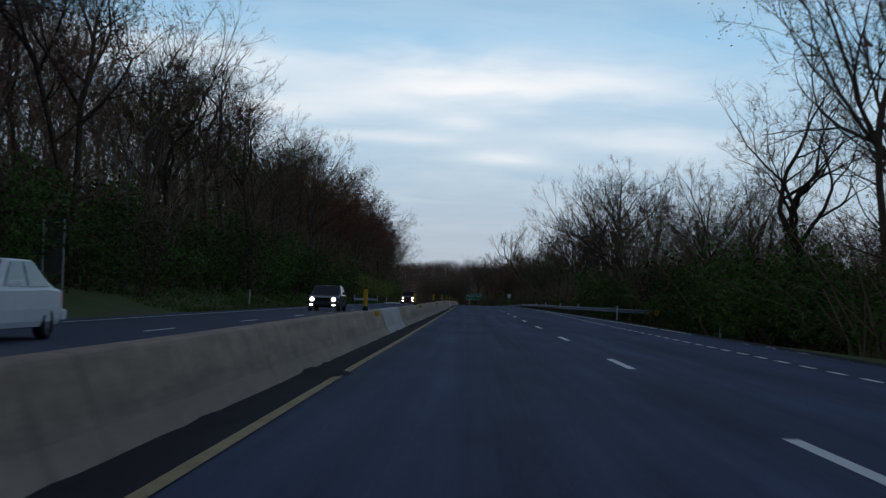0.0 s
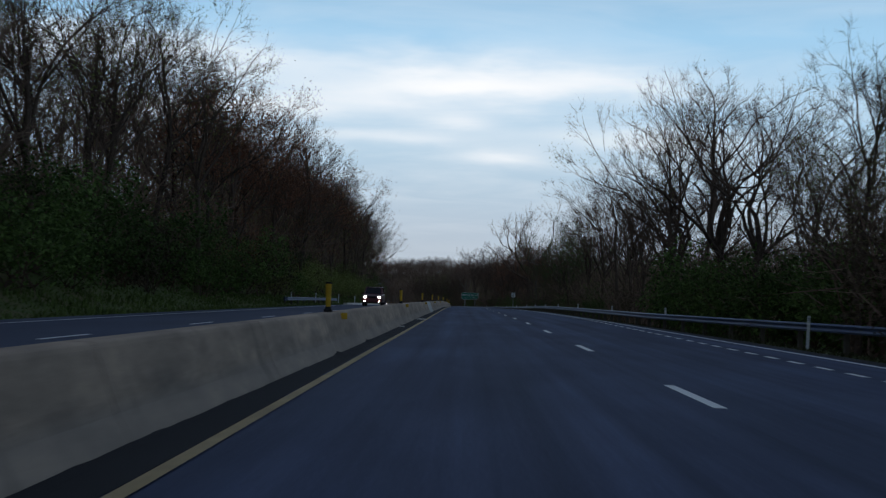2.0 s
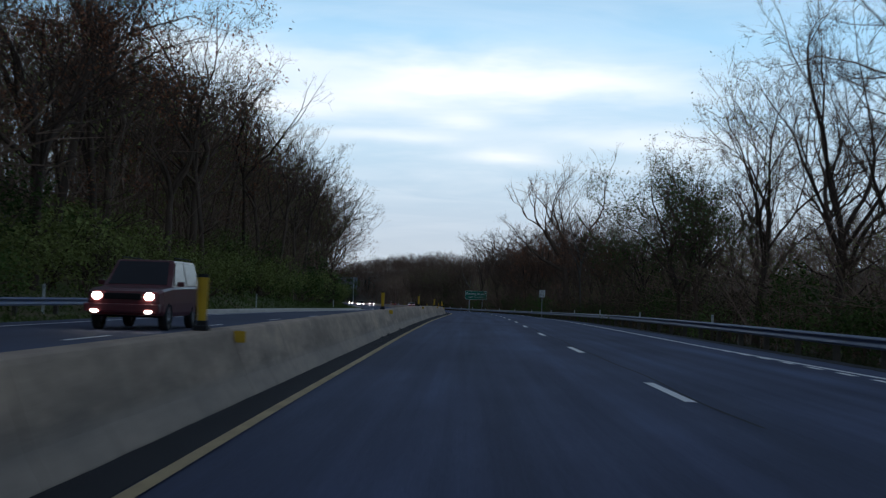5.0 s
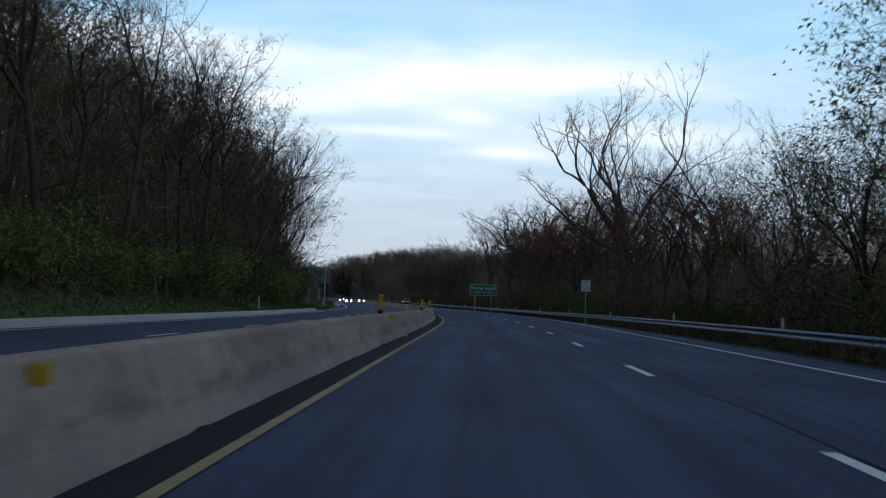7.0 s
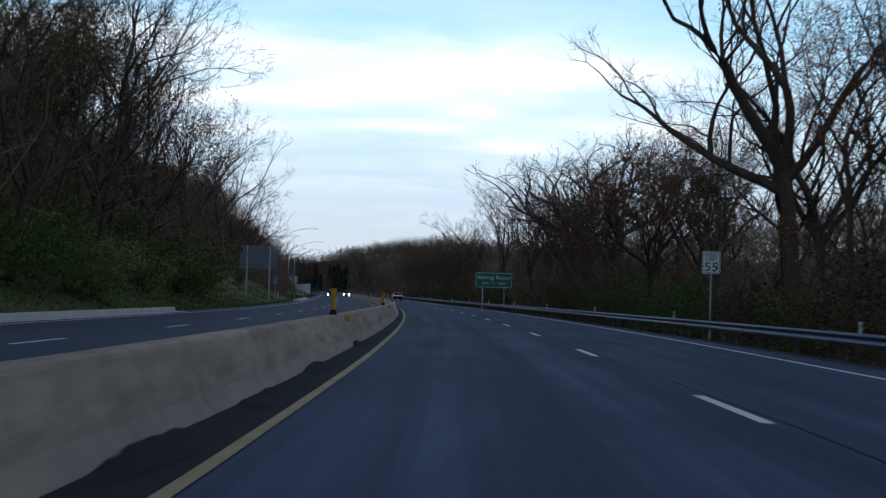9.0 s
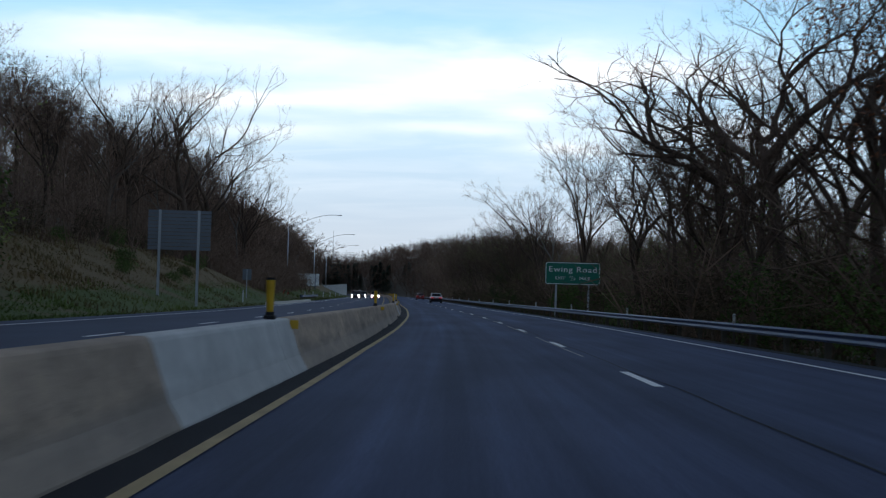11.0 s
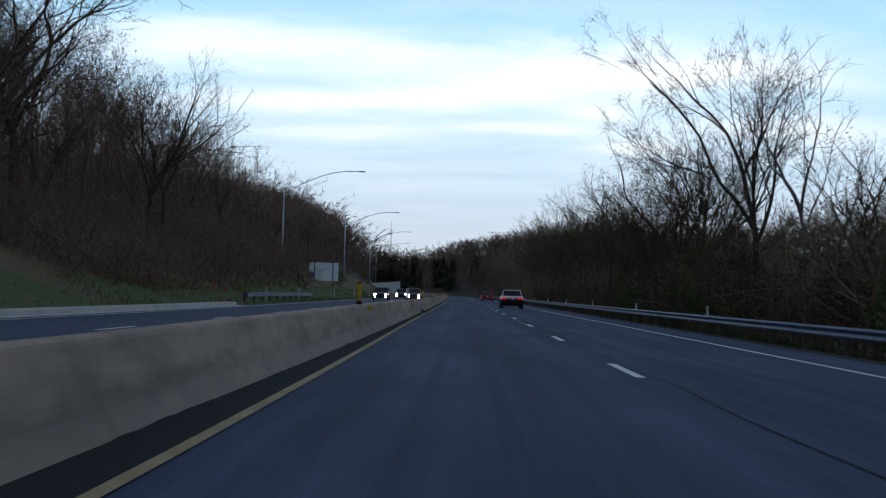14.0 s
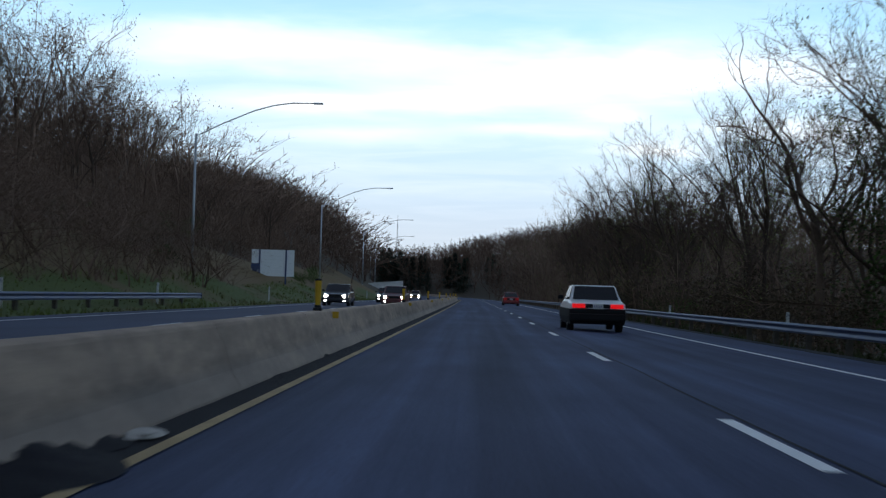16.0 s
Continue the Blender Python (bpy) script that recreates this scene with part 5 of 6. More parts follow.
def text_part(name, words, size, at, mat, parent, width=None, spacing=1.0):
    """Raised lettering, each character a piece of its own."""
    cu = bpy.data.curves.new(name, "FONT")
    cu.body, cu.size, cu.align_x, cu.align_y, cu.extrude, cu.offset, cu.space_character = words, size, "CENTER", "CENTER", 0.002, 0.0, spacing
    ob = new(name, cu)
    dg = bpy.context.evaluated_depsgraph_get()
    me = bpy.data.meshes.new_from_object(ob.evaluated_get(dg))
    bpy.data.objects.remove(ob)
    xs = [v.co.x for v in me.vertices]
    k = width / (max(xs) - min(xs)) if width else 1.0
    place = Matrix.Translation(at) @ Matrix.Rotation(radians(90), 4, "X") @ Matrix.Diagonal((k, 1, 1, 1))
    whole = bmesh.new()
    whole.from_mesh(me)
    seen, groups = set(), []
    for v0 in whole.verts:
        if v0 in seen:
            continue
        island, queue = [], [v0]
        seen.add(v0)
        while queue:
            v = queue.pop()
            island.append(v)
            for e in v.link_edges:
                o = e.other_vert(v)
                if o not in seen:
                    seen.add(o)
                    queue.append(o)
        lo, hi = min(v.co.x for v in island), max(v.co.x for v in island)
        for g in groups:
            if lo < g[1] - size * 0.03 and hi > g[0] + size * 0.03:
                g[0], g[1] = min(lo, g[0]), max(hi, g[1])
                g[2].extend(island)
                break
        else:
            groups.append([lo, hi, island])
    for lo, hi, verts in groups:
        keep = set(verts)
        index = {v: i for i, v in enumerate(verts)}
        faces = [[index[v] for v in f.verts] for f in whole.faces if f.verts[0] in keep]
        t = mesh_object("letter", [v.co for v in verts], faces, mat, parent)
        t.matrix_basis = place
    whole.free()


def rounded_plate(w, h, r, t):
    bm = bmesh.new()
    pts = []
    for cx, cz, a0 in ((w / 2 - r, h / 2 - r, 0), (-w / 2 + r, h / 2 - r, 90), (-w / 2 + r, -h / 2 + r, 180), (w / 2 - r, -h / 2 + r, 270)):
        for i in range(6):
            a = radians(a0 + 18 * i)
            pts.append(bm.verts.new((cx + r * math.cos(a), 0, cz + r * math.sin(a))))
    f = bm.faces.new(pts)
    e = bmesh.ops.extrude_face_region(bm, geom=[f])
    bmesh.ops.translate(bm, verts=[v for v in e["geom"] if isinstance(v, bmesh.types.BMVert)], vec=(0, t, 0))
    return bm


def rounded_frame(w, h, r, b):
    bm = bmesh.new()
    rings = []
    for ww, hh, rr in ((w, h, r), (w - 2 * b, h - 2 * b, max(0.01, r - b))):
        ring = []
        for cx, cz, a0 in ((ww / 2 - rr, hh / 2 - rr, 0), (-ww / 2 + rr, hh / 2 - rr, 90), (-ww / 2 + rr, -hh / 2 + rr, 180), (ww / 2 - rr, -hh / 2 + rr, 270)):
            for i in range(6):
                a = radians(a0 + 18 * i)
                ring.append(bm.verts.new((cx + rr * math.cos(a), 0, cz + rr * math.sin(a))))
        rings.append(ring)
    n = len(rings[0])
    for i in range(n):
        bm.faces.new((rings[0][i], rings[0][(i + 1) % n], rings[1][(i + 1) % n], rings[1][i]))
    return bm


def build_guide_sign():
    root = tagged(new("road_sign"), "green exit guide sign with white lettering on two steel posts", "road sign")
    root.matrix_basis = road_pose(419.7, 13.05, 0, -1)
    zc, w, h = 3.33, 4.8, 1.95
    p = part("panel", rounded_plate(w, h, 0.22, 0.03), SIGN_GREEN, root)
    p.location = (0, 0, zc)
    b = part("border", rounded_frame(w - 0.06, h - 0.06, 0.19, 0.05), SIGN_WHITE, root, "white border")
    b.location = (0, -0.004, zc)
    text_part("lettering", "Ewing Road", 0.66, (0, -0.005, zc + 0.33), SIGN_WHITE, root, 4.15, 1.12)
    text_part("lettering", "EXIT", 0.36, (-1.08, -0.005, zc - 0.43), SIGN_WHITE, root, 0.86)
    text_part("lettering", "MILE", 0.36, (1.05, -0.005, zc - 0.43), SIGN_WHITE, root, 0.90)
    text_part("lettering", "1", 0.30, (-0.22, -0.005, zc - 0.32), SIGN_WHITE, root)
    text_part("lettering", "/", 0.52, (-0.06, -0.005, zc - 0.43), SIGN_WHITE, root)
    text_part("lettering", "2", 0.32, (0.16, -0.005, zc - 0.48), SIGN_WHITE, root)
    for x in (-1.42, 1.42):
        bm = bmesh.new()
        box(bm, (0.16, 0.012, 5.0), (x, 0.05, 1.25))
        box(bm, (0.012, 0.14, 5.0), (x, 0.12, 1.25))
        box(bm, (0.16, 0.012, 5.0), (x, 0.19, 1.25))
        part("post", bm, GALV_POLE, root)
    for z in (zc - 0.55, zc, zc + 0.55):
        part("stiffener", box(bmesh.new(), (w - 0.3, 0.014, 0.06), (0, 0.036, z)), GALV_POLE, root)


def build_speed_sign():
    root = tagged(new("road_sign"), "white rectangular speed limit sign on a steel post", "road sign")
    root.matrix_basis = road_pose(305.0, 11.1, 0, 0)
    zc, w, h = 2.75, 0.76, 0.94
    p = part("panel", rounded_plate(w, h, 0.05, 0.006), SIGN_WHITE, root)
    p.location = (0, 0, zc)
    b = part("border", rounded_frame(w - 0.05, h - 0.05, 0.04, 0.02), BLACK_INK, root, "black border")
    b.location = (0, -0.004, zc)
    text_part("lettering", "SPEED", 0.20, (0, -0.005, zc + 0.30), BLACK_INK, root, 0.52)
    text_part("lettering", "LIMIT", 0.20, (0, -0.005, zc + 0.12), BLACK_INK, root, 0.44)
    text_part("lettering", "55", 0.50, (0, -0.005, zc - 0.20), BLACK_INK, root, 0.54)
    bm = bmesh.new()
    box(bm, (0.07, 0.006, 4.2), (0, 0.012, 1.05))
    box(bm, (0.006, 0.04, 4.2), (-0.035, 0.03, 1.05))
    box(bm, (0.006, 0.04, 4.2), (0.035, 0.03, 1.05))
    part("post", bm, GALV_POLE, root)


def build_back_sign(y, d, w, h, zc, label, shield=False, turn=180, light=False, low=-1.5):
    """A sign for the other carriageway, seen from behind."""
    root = tagged(new("road_sign"), label, "road sign")
    root.matrix_basis = road_pose(y, d, 0, turn)
    n = max(2, int(h / (0.3 if light else 0.2)))
    for i in range(n):
        part("panel", box(bmesh.new(), (w, 0.03, h / n - (0.006 if light else 0.03)), (0, 0, zc - h / 2 + h * (i + 0.5) / n), 0.004), SIGN_WHITE if light else SIGN_BACK, root)
    for x in (-0.31 * w, 0.31 * w):
        bm = bmesh.new()
        top = zc + h / 2
        box(bm, (0.14, 0.012, top - low), (x, 0.045, (top + low) / 2))
        box(bm, (0.012, 0.12, top - low), (x, 0.10, (top + low) / 2))
        box(bm, (0.14, 0.012, top - low), (x, 0.16, (top + low) / 2))
        part("post", bm, GALV if light else GALV_POLE, root)
    if shield:
        bm = bmesh.new()
        pts = [(-0.35, 0.42), (0, 0.36), (0.35, 0.42), (0.42, 0.1), (0.3, -0.25), (0, -0.45), (-0.3, -0.25), (-0.42, 0.1)]
        f = bm.faces.new([bm.verts.new((x, 0, z)) for x, z in pts])
        e = bmesh.ops.extrude_face_region(bm, geom=[f])
        bmesh.ops.translate(bm, verts=[v for v in e["geom"] if isinstance(v, bmesh.types.BMVert)], vec=(0, 0.02, 0))
        s = part("route_marker", bm, GALV, root, "grey back of a shield-shaped marker")
        s.location = (0.40 * w, 0.22, zc - 0.45)
    return root


def build_small_back_sign():
    root = tagged(new("road_sign"), "small sign seen from behind on a single post", "road sign")
    root.matrix_basis = road_pose(423.0, -15.6, ground_z(423.0, -15.6) - float(np.interp(423.0, LINE_Y, LINE_Z)), 180)
    p = part("panel", rounded_plate(0.78, 0.98, 0.05, 0.006), SIGN_BACK, root)
    p.location = (0, 0, 2.15)
    part("post", box(bmesh.new(), (0.07, 0.04, 3.0), (0, 0.03, 1.15)), GALV_POLE, root)


build_guide_sign()
build_speed_sign()
build_back_sign(385.6, -15.4, 3.75, 2.4, 4.55, "large grey aluminium sign seen from behind on two posts", low=-0.5)
build_back_sign(572.3, -19.1, 4.1, 2.55, 3.45, "large pale sign seen from behind with a route marker", True, light=True, low=0.5)
build_small_back_sign()


def build_dark_board():
    root = tagged(new("road_sign"), "narrow dark board between two pale posts by the woods", "road sign")
    root.matrix_basis = road_pose(46.5, -15.3, 0)
    part("panel", box(bmesh.new(), (0.66, 0.03, 1.9), (0, 0, 2.35), 0.006), WOOD_POST, root)
    for x in (-0.38, 0.38):
        part("post", box(bmesh.new(), (0.06, 0.06, 3.9), (x, 0, 1.45), 0.006), GALV_POLE, root)


build_dark_board()


def make_lamp():
    root = tagged(new("street_lamp"), "tall galvanised street lamp with a long curved arm", "street lamp", "street lamps")
    part("pole", rod(bmesh.new(), (0, 0, -0.5), (0, 0, 10.7), 0.125, 0.085, 12), GALV_POLE, root, smooth=True)
    part("foot", box(bmesh.new(), (0.42, 0.42, 0.10), (0, 0, 0.02), 0.01), GALV_POLE, root)
    pts = [(0, 10.5), (2.1, 11.55), (4.5, 12.6), (6.0, 13.05), (7.5, 13.28), (9.2, 13.3)]
    bm = bmesh.new()
    for a, b in zip(pts, pts[1:]):
        rod(bm, (a[0], 0, a[1]), (b[0], 0, b[1]), 0.05, 0.045, 8)
    part("arm", bm, GALV_POLE, root)
    bm = bmesh.new()
    box(bm, (0.75, 0.32, 0.14), (9.5, 0, 13.29), 0.05)
    part("lamp_head", bm, GALV_POLE, root, "grey cobra-head luminaire")
    return root


def build_lamps():
    lamp = make_lamp()
    for i, (y, d) in enumerate(((549.5, -21.9), (628.5, -21.2), (707, -20.8), (784, -20), (863, -20))):
        m = Matrix.Translation(on_ground(y, d)) @ Matrix.Rotation(heading(y), 4, "Z")
        if i == 0:
            lamp.matrix_basis = m
        else:
            copy_thing(lamp, m)


build_lamps()


def build_retaining_wall():
    """Pale concrete wing wall where the far slope meets the road."""
    v, f = [], []
    a, b = on_road(772, -12.9), on_road(764, -30)
    out = Vector((0, 0.6, 0))
    for i in range(13):
        t = i / 12
        p = a.lerp(b, t)
        top = 3.9 - 1.6 * t + 0.04 * noise.noise(Vector((t * 9, 0, 0)))
        for q in (p, p + out):
            v += [q + Vector((0, 0, -1.5)), q + Vector((0, 0, top))]
    for i in range(12):
        k = 4 * i
        f += [(k, k + 4, k + 5, k + 1), (k + 1, k + 5, k + 7, k + 3), (k + 2, k + 3, k + 7, k + 6)]
    f += [(0, 1, 3, 2), (48, 50, 51, 49)]
    tagged(mesh_object("retaining_wall", v, f, CONCRETE_NEW), "pale concrete retaining wall at the foot of the slope", "wall", kind="structure")


def build_mast():
    root = tagged(new("radio_mast"), "slender grey lattice mast above the far woods", "mast")
    root.matrix_basis = Matrix.Translation(on_ground(962, -3.5))
    h = 27.0 - on_ground(962, -3.5).z
    for k in range(3):
        a = 2.094 * k
        part("leg", rod(bmesh.new(), (0.5 * math.cos(a), 0.5 * math.sin(a), -1), (0.12 * math.cos(a), 0.12 * math.sin(a), h - 4), 0.07, 0.05, 6), GALV_POLE, root)
    part("whip", rod(bmesh.new(), (0, 0, h - 4.2), (0, 0, h), 0.09, 0.05, 6), GALV_POLE, root)
    for i in range(9):
        z = 4 + (h - 10) * i / 8
        w = 0.5 - 0.38 * z / h
        part("brace", box(bmesh.new(), (w * 1.7, 0.05, 0.08), (0, 0, z)), GALV_POLE, root)


build_retaining_wall()
build_mast()

# ---------------------------------------------------------------- vehicles
CAR_WHITE = material("white_car_paint", (0.92, 0.93, 0.94), 0.28, grain=0.04, grain_scale=6, stain=0.12, stain_scale=2, spec=0.5)
CAR_RED = material("red_car_paint", (0.22, 0.012, 0.012), 0.3, grain=0.04, grain_scale=6, spec=0.5)
CAR_DARK = material("dark_car_paint", (0.012, 0.014, 0.022), 0.25, grain=0.04, grain_scale=6, spec=0.5)
CAR_MAROON = material("maroon_car_paint", (0.10, 0.018, 0.022), 0.3, grain=0.04, grain_scale=6, spec=0.5)
CAR_TAN = material("tan_car_paint", (0.22, 0.16, 0.09), 0.3, grain=0.04, grain_scale=6, spec=0.5)
TRIM_BLACK = material("black_plastic_trim", (0.010, 0.010, 0.011), 0.7, grain=0.1, grain_scale=20, spec=0.2)
CHROME = material("chrome", (0.6, 0.6, 0.62), 0.2, 1.0)
CAR_GLASS = glass_material("dark_car_glass", (0.006, 0.008, 0.012), 0.12)
TAIL_LIT = material("lit_tail_lamp", (0.16, 0.004, 0.004), 0.3, emit=(1.0, 0.006, 0.010), strength=0.42)
TAIL_DIM = material("tail_lamp_lens", (0.25, 0.01, 0.01), 0.3, emit=(1.0, 0.02, 0.015), strength=0.12)
HEAD_LIT = material("lit_headlamp", (0.8, 0.8, 0.78), 0.2, emit=(1.0, 0.95, 0.85), strength=22.0)
PLATE = material("number_plate", (0.55, 0.55, 0.53), 0.5)
PLATE_BARS = material("plate_bars", (0.26, 0.27, 0.34), 0.5)
RIM = material("wheel_rim", (0.30, 0.31, 0.33), 0.35, 0.8)


def loft(rings, caps=True):
    """Skins a list of rings, each a list of points."""
    bm = bmesh.new()
    vs = [[bm.verts.new(p) for p in r] for r in rings]
    n = len(vs[0])
    for a, b in zip(vs, vs[1:]):
        for i in range(n):
            bm.faces.new((a[i], a[(i + 1) % n], b[(i + 1) % n], b[i]))
    if caps:
        bm.faces.new(vs[0][::-1])
        bm.faces.new(vs[-1])
    return bm


def body_ring(y, half, low, high, shoulder=0.06, tuck=0.07):
    """Cross-section of a car's lower body at y."""
    m = low + (high - low) * 0.45
    right = [(half - tuck, low), (half - 0.02, low + 0.10), (half, m), (half - 0.015, high - shoulder), (half - 0.07, high - 0.01), (half - 0.2, high)]
    return [(x, y, z) for x, z in right] + [(-x, y, z) for x, z in right[::-1]]


def wheel(parent, x, y, r, w, side):
    bm = bmesh.new()
    prof = [(r * 0.62, -w / 2), (r * 0.93, -w / 2), (r, -w * 0.36), (r, w * 0.36), (r * 0.93, w / 2), (r * 0.62, w / 2)]
    n = 24
    rings = [[bm.verts.new((q[1], q[0] * math.cos(2 * math.pi * i / n), q[0] * math.sin(2 * math.pi * i / n))) for q in prof] for i in range(n)]
    for i in range(n):
        a, b = rings[i], rings[(i + 1) % n]
        for j in range(len(prof)):
            bm.faces.new((a[j], a[(j + 1) % len(prof)], b[(j + 1) % len(prof)], b[j]))
    root = tagged(new("wheel"))
    root.parent = parent
    root.location = (x, y, r)
    part("tyre", bm, RUBBER, root, smooth=True)
    bm = rod(bmesh.new(), (-w * 0.30, 0, 0), (w * 0.36 * side, 0, 0), r * 0.64, r * 0.60, 20)
    for k in range(8):
        a = 2 * math.pi * k / 8
        box(bm, (0.02, r * 0.3, 0.05), (w * 0.40 * side, r * 0.35 * math.cos(a), r * 0.35 * math.sin(a)), 0.004, Matrix.Rotation(a, 4, "X"))
    part("rim", bm, RIM, root, "grey steel rim")
    return root


def build_car(label, cat, paint, shape, lower=None, tail=None, head=None, rack=False):
    """A car along +y: front at +y. shape: length, width, roof height and the stations of the glasshouse."""
    L, W, H = shape["L"], shape["W"], shape["H"]
    belt, low = shape["belt"], shape["low"]
    hw = W / 2
    root = tagged(new(shape["name"]), label, cat, "cars on the road")
    stations = shape["stations"]     # (y, half-width factor, low, high)
    part("body", loft([body_ring(y * L, hw * k, lo, hi) for y, k, lo, hi in stations]), paint, root, smooth=False)
    if lower:
        part("lower_trim", loft([body_ring(y * L + (-0.012 if y < 0 else 0.012), hw * k + 0.012, lo - 0.02, shape["trim"], 0.02, 0.05) for y, k, lo, hi in stations]), lower, root, "black lower body cladding")
    # glasshouse: roof shell, then panes set into it
    g = shape["glass"]               # y: rear base, rear top, front top, front base
    yb, yt, ft, fb = (v * L for v in g)
    bw, tw = hw - 0.07, hw - 0.21
    z0, z1 = belt - 0.02, H
    rings = []
    for f, s in ((0.0, 0.0), (0.5, 0.45), (0.86, 0.88), (0.97, 0.985), (1.0, 1.0)):
        z = z0 + (z1 - z0) * s if f < 1 else z1
        k = bw + (tw - bw) * f - (0.10 if f == 1.0 else 0.02 if f > 0.95 else 0)
        ya, yc = yb + (yt - yb) * f + (0.10 if f == 1 else 0), fb + (ft - fb) * f - (0.10 if f == 1 else 0)
        rings.append([(-k, ya + 0.05, z), (-k * 0.8, ya, z), (k * 0.8, ya, z), (k, ya + 0.05, z), (k, yc - 0.06, z), (k * 0.8, yc, z), (-k * 0.8, yc, z), (-k, yc - 0.06, z)])
    part("roof", loft(rings), paint, root)

    def pane(name, quad, off):
        bm = bmesh.new()
        n = Vector(off)
        q = [Vector(p) + n for p in quad]
        f = bm.faces.new([bm.verts.new(p) for p in q])
        e = bmesh.ops.extrude_face_region(bm, geom=[f])
        bmesh.ops.translate(bm, verts=[v for v in e["geom"] if isinstance(v, bmesh.types.BMVert)], vec=-n * 0.6)
        return part(name, bm, CAR_GLASS, root, "dark tinted glass")

    def at(f):
        return z0 + (z1 - z0) * (f * 1.02), bw + (tw - bw) * f

    (za, ka), (zb, kb) = at(0.07), at(0.90)
    yl, yu = yb + (yt - yb) * 0.07, yb + (yt - yb) * 0.90
    pane("rear_window", [(-ka * 0.90, yl, za), (ka * 0.90, yl, za), (kb * 0.92, yu, zb), (-kb * 0.92, yu, zb)], (0, -0.02, 0.008))
    yl2, yu2 = fb + (ft - fb) * 0.10, fb + (ft - fb) * 0.86
    pane("windscreen", [(-ka * 0.86, yl2, za), (ka * 0.86, yl2, za), (kb * 0.86, yu2, zb), (-kb * 0.86, yu2, zb)], (0, 0.02, 0.008))
    mid = (yb + fb) / 2
    for s in (-1, 1):
        for a0, a1, b0, b1 in ((yl + 0.22, mid - 0.05, yu + 0.16, mid - 0.05), (mid + 0.05, yl2 - 0.25, mid + 0.05, yu2 - 0.14)):
            pane("side_window", [(s * ka, a0, za), (s * ka, a1, za), (s * kb, b1, zb), (s * kb, b0, zb)], (s * 0.018, 0, 0.004))
        bm = bmesh.new()
        box(bm, (0.17, 0.09, 0.12), (s * (hw + 0.07), yl2 - 0.35, belt + 0.06), 0.025)
        part("mirror", bm, TRIM_BLACK if lower else paint, root)
        for y in (shape["rear_axle"] * L, shape["front_axle"] * L):
            wheel(root, s * (hw - 0.11), y, shape["tyre"], 0.2, s)
    rear, front = stations[0][0] * L, stations[-1][0] * L
    zr = shape["lamp_z"]
    bm = box(bmesh.new(), (W - 0.05, 0.18, 0.20), (0, rear - 0.03, low + 0.20), 0.04)
    part("bumper", bm, TRIM_BLACK if lower else paint, root, "rear bumper")
    bm = box(bmesh.new(), (W - 0.05, 0.20, 0.20), (0, front + 0.03, low + 0.20), 0.04)
    part("bumper", bm, TRIM_BLACK if lower else paint, root, "front bumper")
    lw, lh = shape["tail"]
    for s in (-1, 1):
        bm = box(bmesh.new(), (lw, 0.05, lh), (s * (hw - 0.09 - lw / 2), rear - 0.015, zr), 0.012)
        part("tail_lamp", bm, tail or TAIL_DIM, root, "red tail lamp")
        bm = bmesh.new()
        m = Matrix.Translation((s * (hw - 0.30), front + 0.01, shape["head_z"])) @ Matrix.Rotation(radians(90), 4, "X") @ Matrix.Diagonal((1.25, 1, 1, 1))
        bmesh.ops.create_cone(bm, cap_ends=True, segments=20, radius1=0.085, radius2=0.095, depth=0.06, matrix=m)
        part("headlamp", bm, head or CHROME, root, "glowing headlamp" if head else "clear headlamp")
        if head and shape.get("fog"):
            bm = box(bmesh.new(), (0.16, 0.05, 0.07), (s * (hw - 0.28), front + 0.14, low + 0.12), 0.02)
            part("fog_lamp", bm, head, root, "glowing fog lamp")
    part("rear_panel", box(bmesh.new(), (W - 0.2 - 2 * lw, 0.03, lh), (0, rear - 0.008, zr), 0.008), TRIM_BLACK, root, "black panel between the lamps")
    pl = part("number_plate", box(bmesh.new(), (0.31, 0.012, 0.15), (0, rear - 0.035, zr - 0.01), 0.004), PLATE, root, "pale number plate")
    for k in range(5):
        part("plate_bar", box(bmesh.new(), (0.03, 0.004, 0.07), (-0.10 + 0.05 * k, rear - 0.045, zr - 0.01)), PLATE_BARS, pl)
    bm = box(bmesh.new(), (W * 0.48, 0.04, 0.15), (0, front + 0.012, shape["head_z"]), 0.015)
    part("grille", bm, TRIM_BLACK, root, "black grille")
    if rack:
        for s in (-1, 1):
            bm = rod(bmesh.new(), (s * (tw - 0.05), yt + 0.2, H + 0.06), (s * (tw - 0.05), ft - 0.2, H + 0.06), 0.018, None, 6)
            for y in (yt + 0.25, ft - 0.25):
                rod(bm, (s * (tw - 0.05), y, H - 0.02), (s * (tw - 0.05), y, H + 0.06), 0.014, None, 6)
            part("roof_rail", bm, TRIM_BLACK, root)
    # dark underside between the wheels
    part("underbody", box(bmesh.new(), (W - 0.35, L * 0.86, 0.16), (0, 0, low + 0.06), 0.03), TRIM_BLACK, root)
    return root


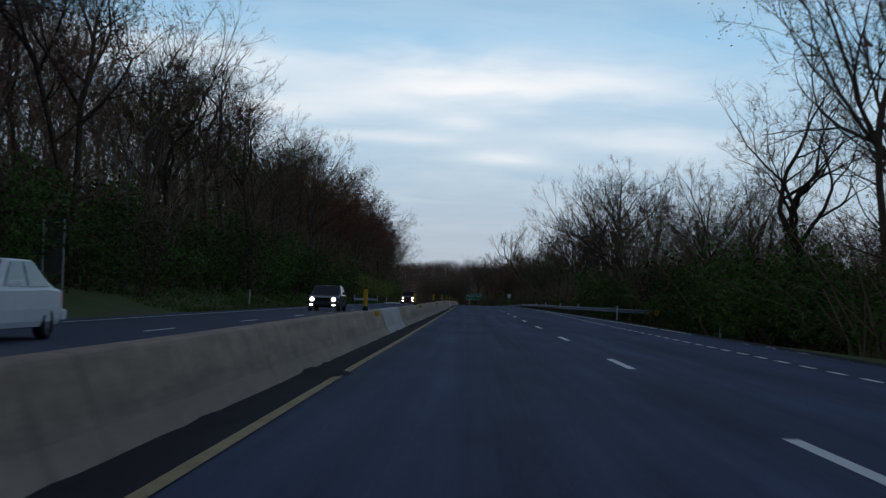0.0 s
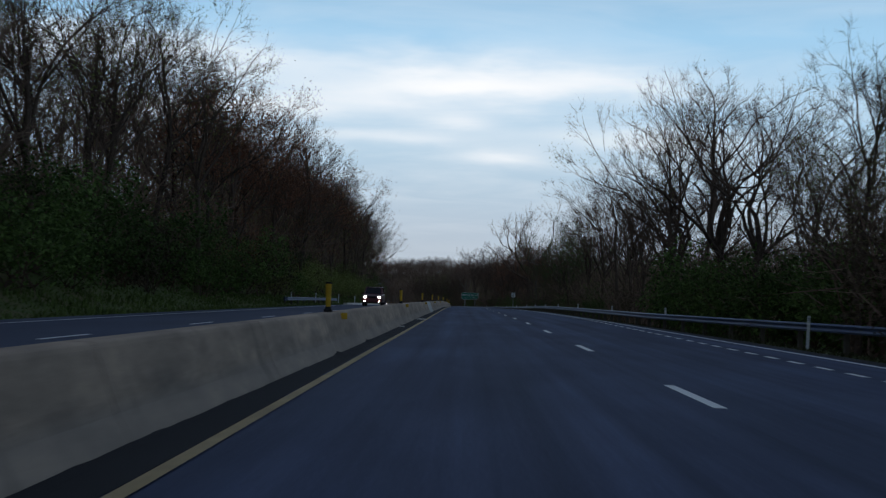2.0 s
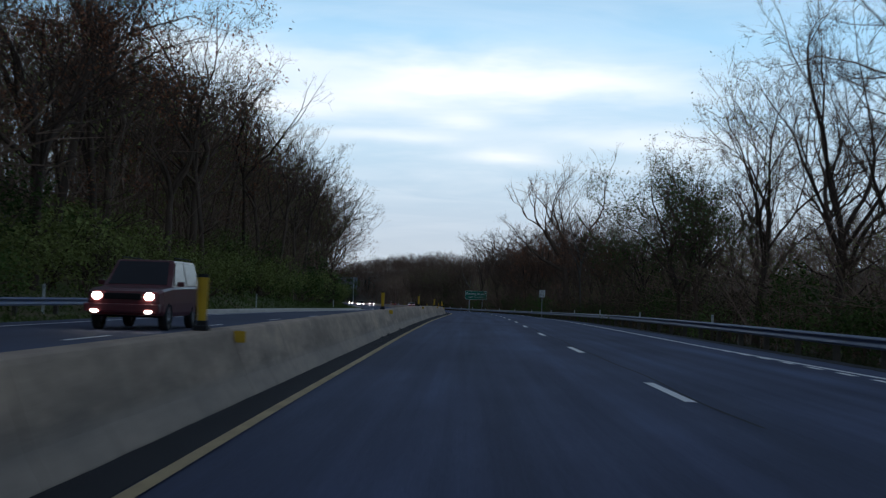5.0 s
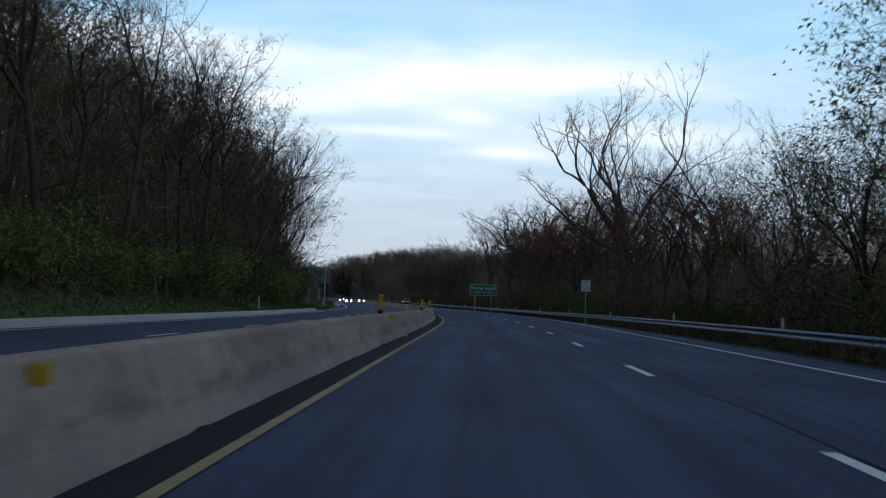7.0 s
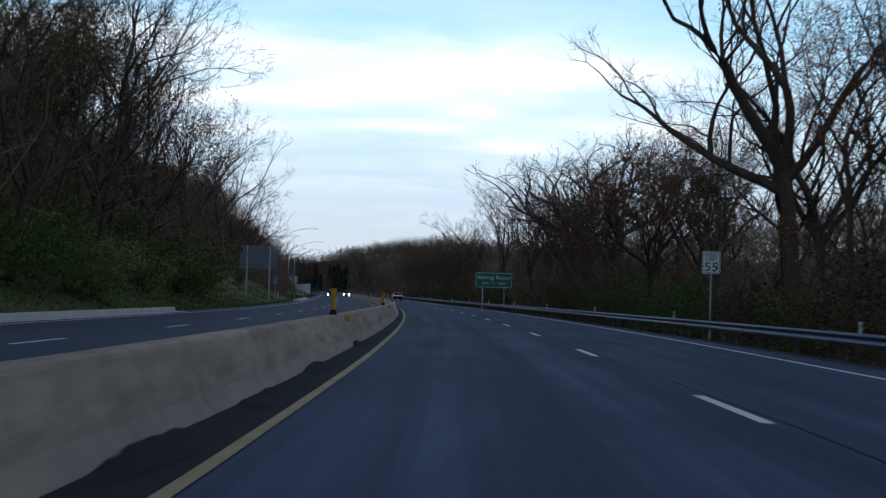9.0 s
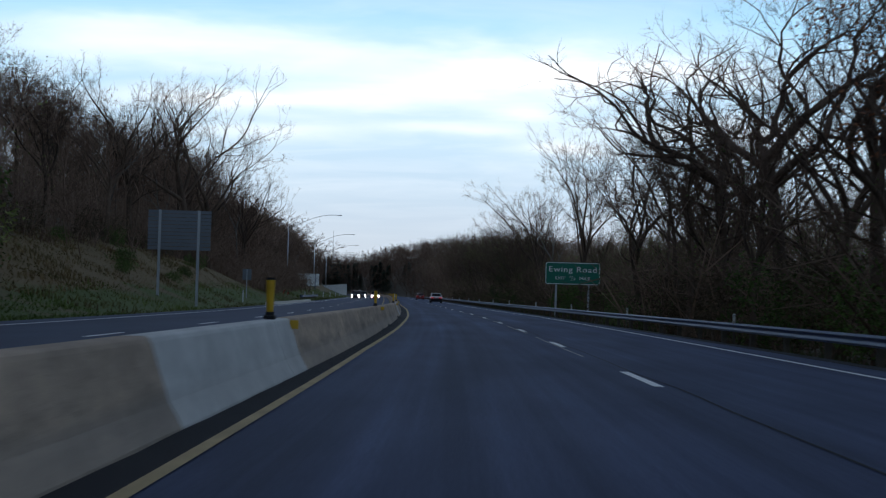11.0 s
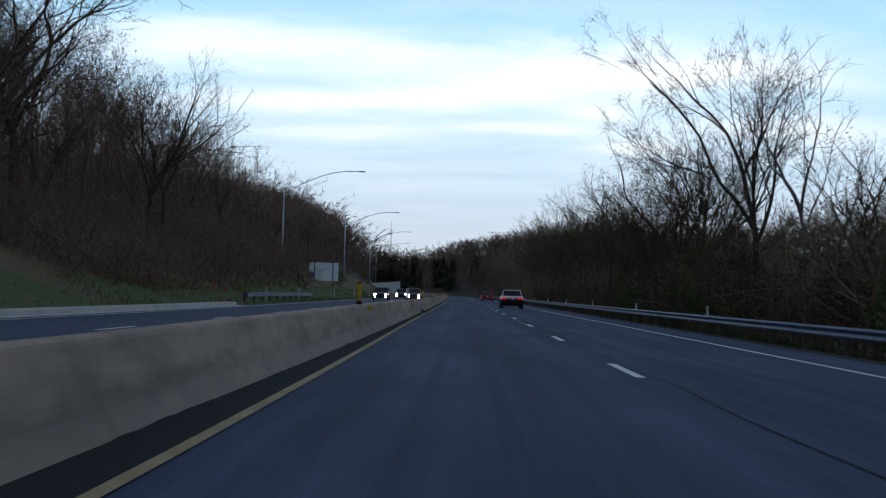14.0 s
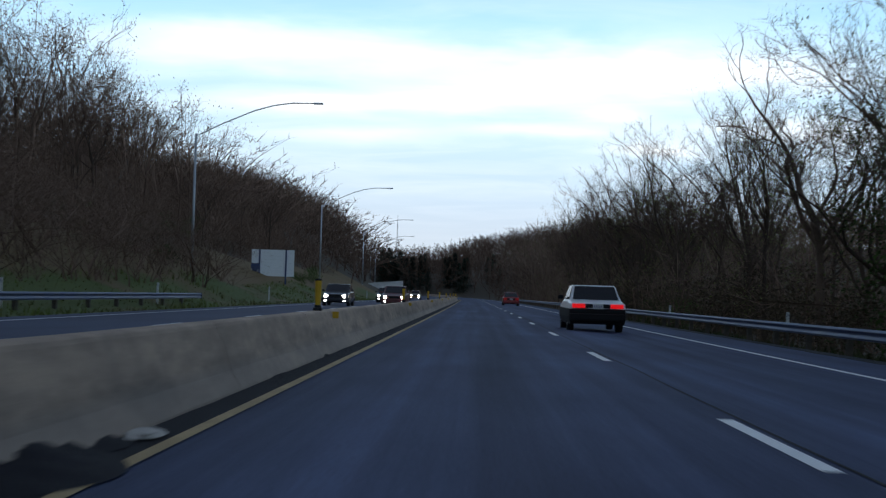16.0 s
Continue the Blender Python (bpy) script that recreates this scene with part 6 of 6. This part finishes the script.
BOXY = dict(name="sedan", L=4.55, W=1.70, H=1.41, belt=0.96, low=0.26, tyre=0.30, rear_axle=-0.29, front_axle=0.30, lamp_z=0.79, head_z=0.62, trim=0.715, tail=(0.38, 0.12),
            stations=((-0.5, 0.95, 0.36, 0.872), (-0.485, 0.985, 0.27, 0.90), (-0.34, 1.0, 0.25, 0.945), (-0.3, 1.0, 0.25, 0.965), (0.2, 1.0, 0.25, 0.95), (0.44, 0.98, 0.27, 0.82), (0.485, 0.95, 0.30, 0.76), (0.5, 0.92, 0.36, 0.70)),
            glass=(-0.335, -0.205, 0.06, 0.20))
ROUND = dict(name="sedan", L=4.65, W=1.76, H=1.42, belt=0.93, low=0.24, tyre=0.31, rear_axle=-0.29, front_axle=0.30, lamp_z=0.74, head_z=0.66, tail=(0.34, 0.17), fog=True,
             stations=((-0.5, 0.86, 0.38, 0.84), (-0.47, 0.95, 0.27, 0.92), (-0.3, 1.0, 0.24, 0.95), (0.2, 1.0, 0.24, 0.92), (0.40, 0.97, 0.26, 0.84), (0.475, 0.90, 0.29, 0.76), (0.5, 0.80, 0.36, 0.68)),
             glass=(-0.40, -0.20, 0.04, 0.24))
TALL = dict(name="suv", L=4.70, W=1.84, H=1.74, belt=1.08, low=0.34, tyre=0.36, rear_axle=-0.29, front_axle=0.31, lamp_z=0.95, head_z=0.82, tail=(0.20, 0.30), fog=True,
            stations=((-0.5, 0.92, 0.46, 1.04), (-0.48, 0.97, 0.36, 1.10), (-0.3, 1.0, 0.34, 1.10), (0.2, 1.0, 0.34, 1.07), (0.43, 0.98, 0.36, 1.0), (0.485, 0.93, 0.38, 0.94), (0.5, 0.86, 0.44, 0.86)),
            glass=(-0.49, -0.44, 0.06, 0.24))


def park(car, y, d, turn=0.0):
    car.matrix_basis = road_pose(y, d, -0.005 - fall(d, y), turn)


park(build_car("white boxy sedan with black lower trim and lit tail lamps", "car", CAR_WHITE, BOXY, TRIM_BLACK, TAIL_LIT), 490.6, 3.80)
park(build_car("small dark red sedan far ahead on the road", "car", CAR_RED, ROUND, None, TAIL_DIM), 587, 4.2)
park(build_car("white sedan in the oncoming lanes", "car", CAR_WHITE, ROUND, None, TAIL_DIM, HEAD_LIT), 21.7, -8.5, 180)
park(build_car("dark rounded sedan with bright headlamps", "car", CAR_DARK, ROUND, None, None, HEAD_LIT), 71.0, -8.0, 180)
park(build_car("maroon sport utility car with bright headlamps", "car", CAR_MAROON, TALL, None, None, HEAD_LIT, True), 172.0, -8.1, 180)
park(build_car("dark sedan with headlamps and fog lamps on", "car", CAR_DARK, ROUND, None, None, HEAD_LIT), 533, -8.6, 180)
park(build_car("dark maroon sedan with dazzling headlamps", "car", CAR_MAROON, ROUND, None, None, HEAD_LIT), 538, -5.2, 180)
park(build_car("tan sedan far off with headlamps on", "car", CAR_TAN, ROUND, None, None, HEAD_LIT), 655, -8.8, 180)
park(build_car("dark sedan far off with headlamps on", "car", CAR_DARK, ROUND, None, None, HEAD_LIT), 571, -8.0, 180)
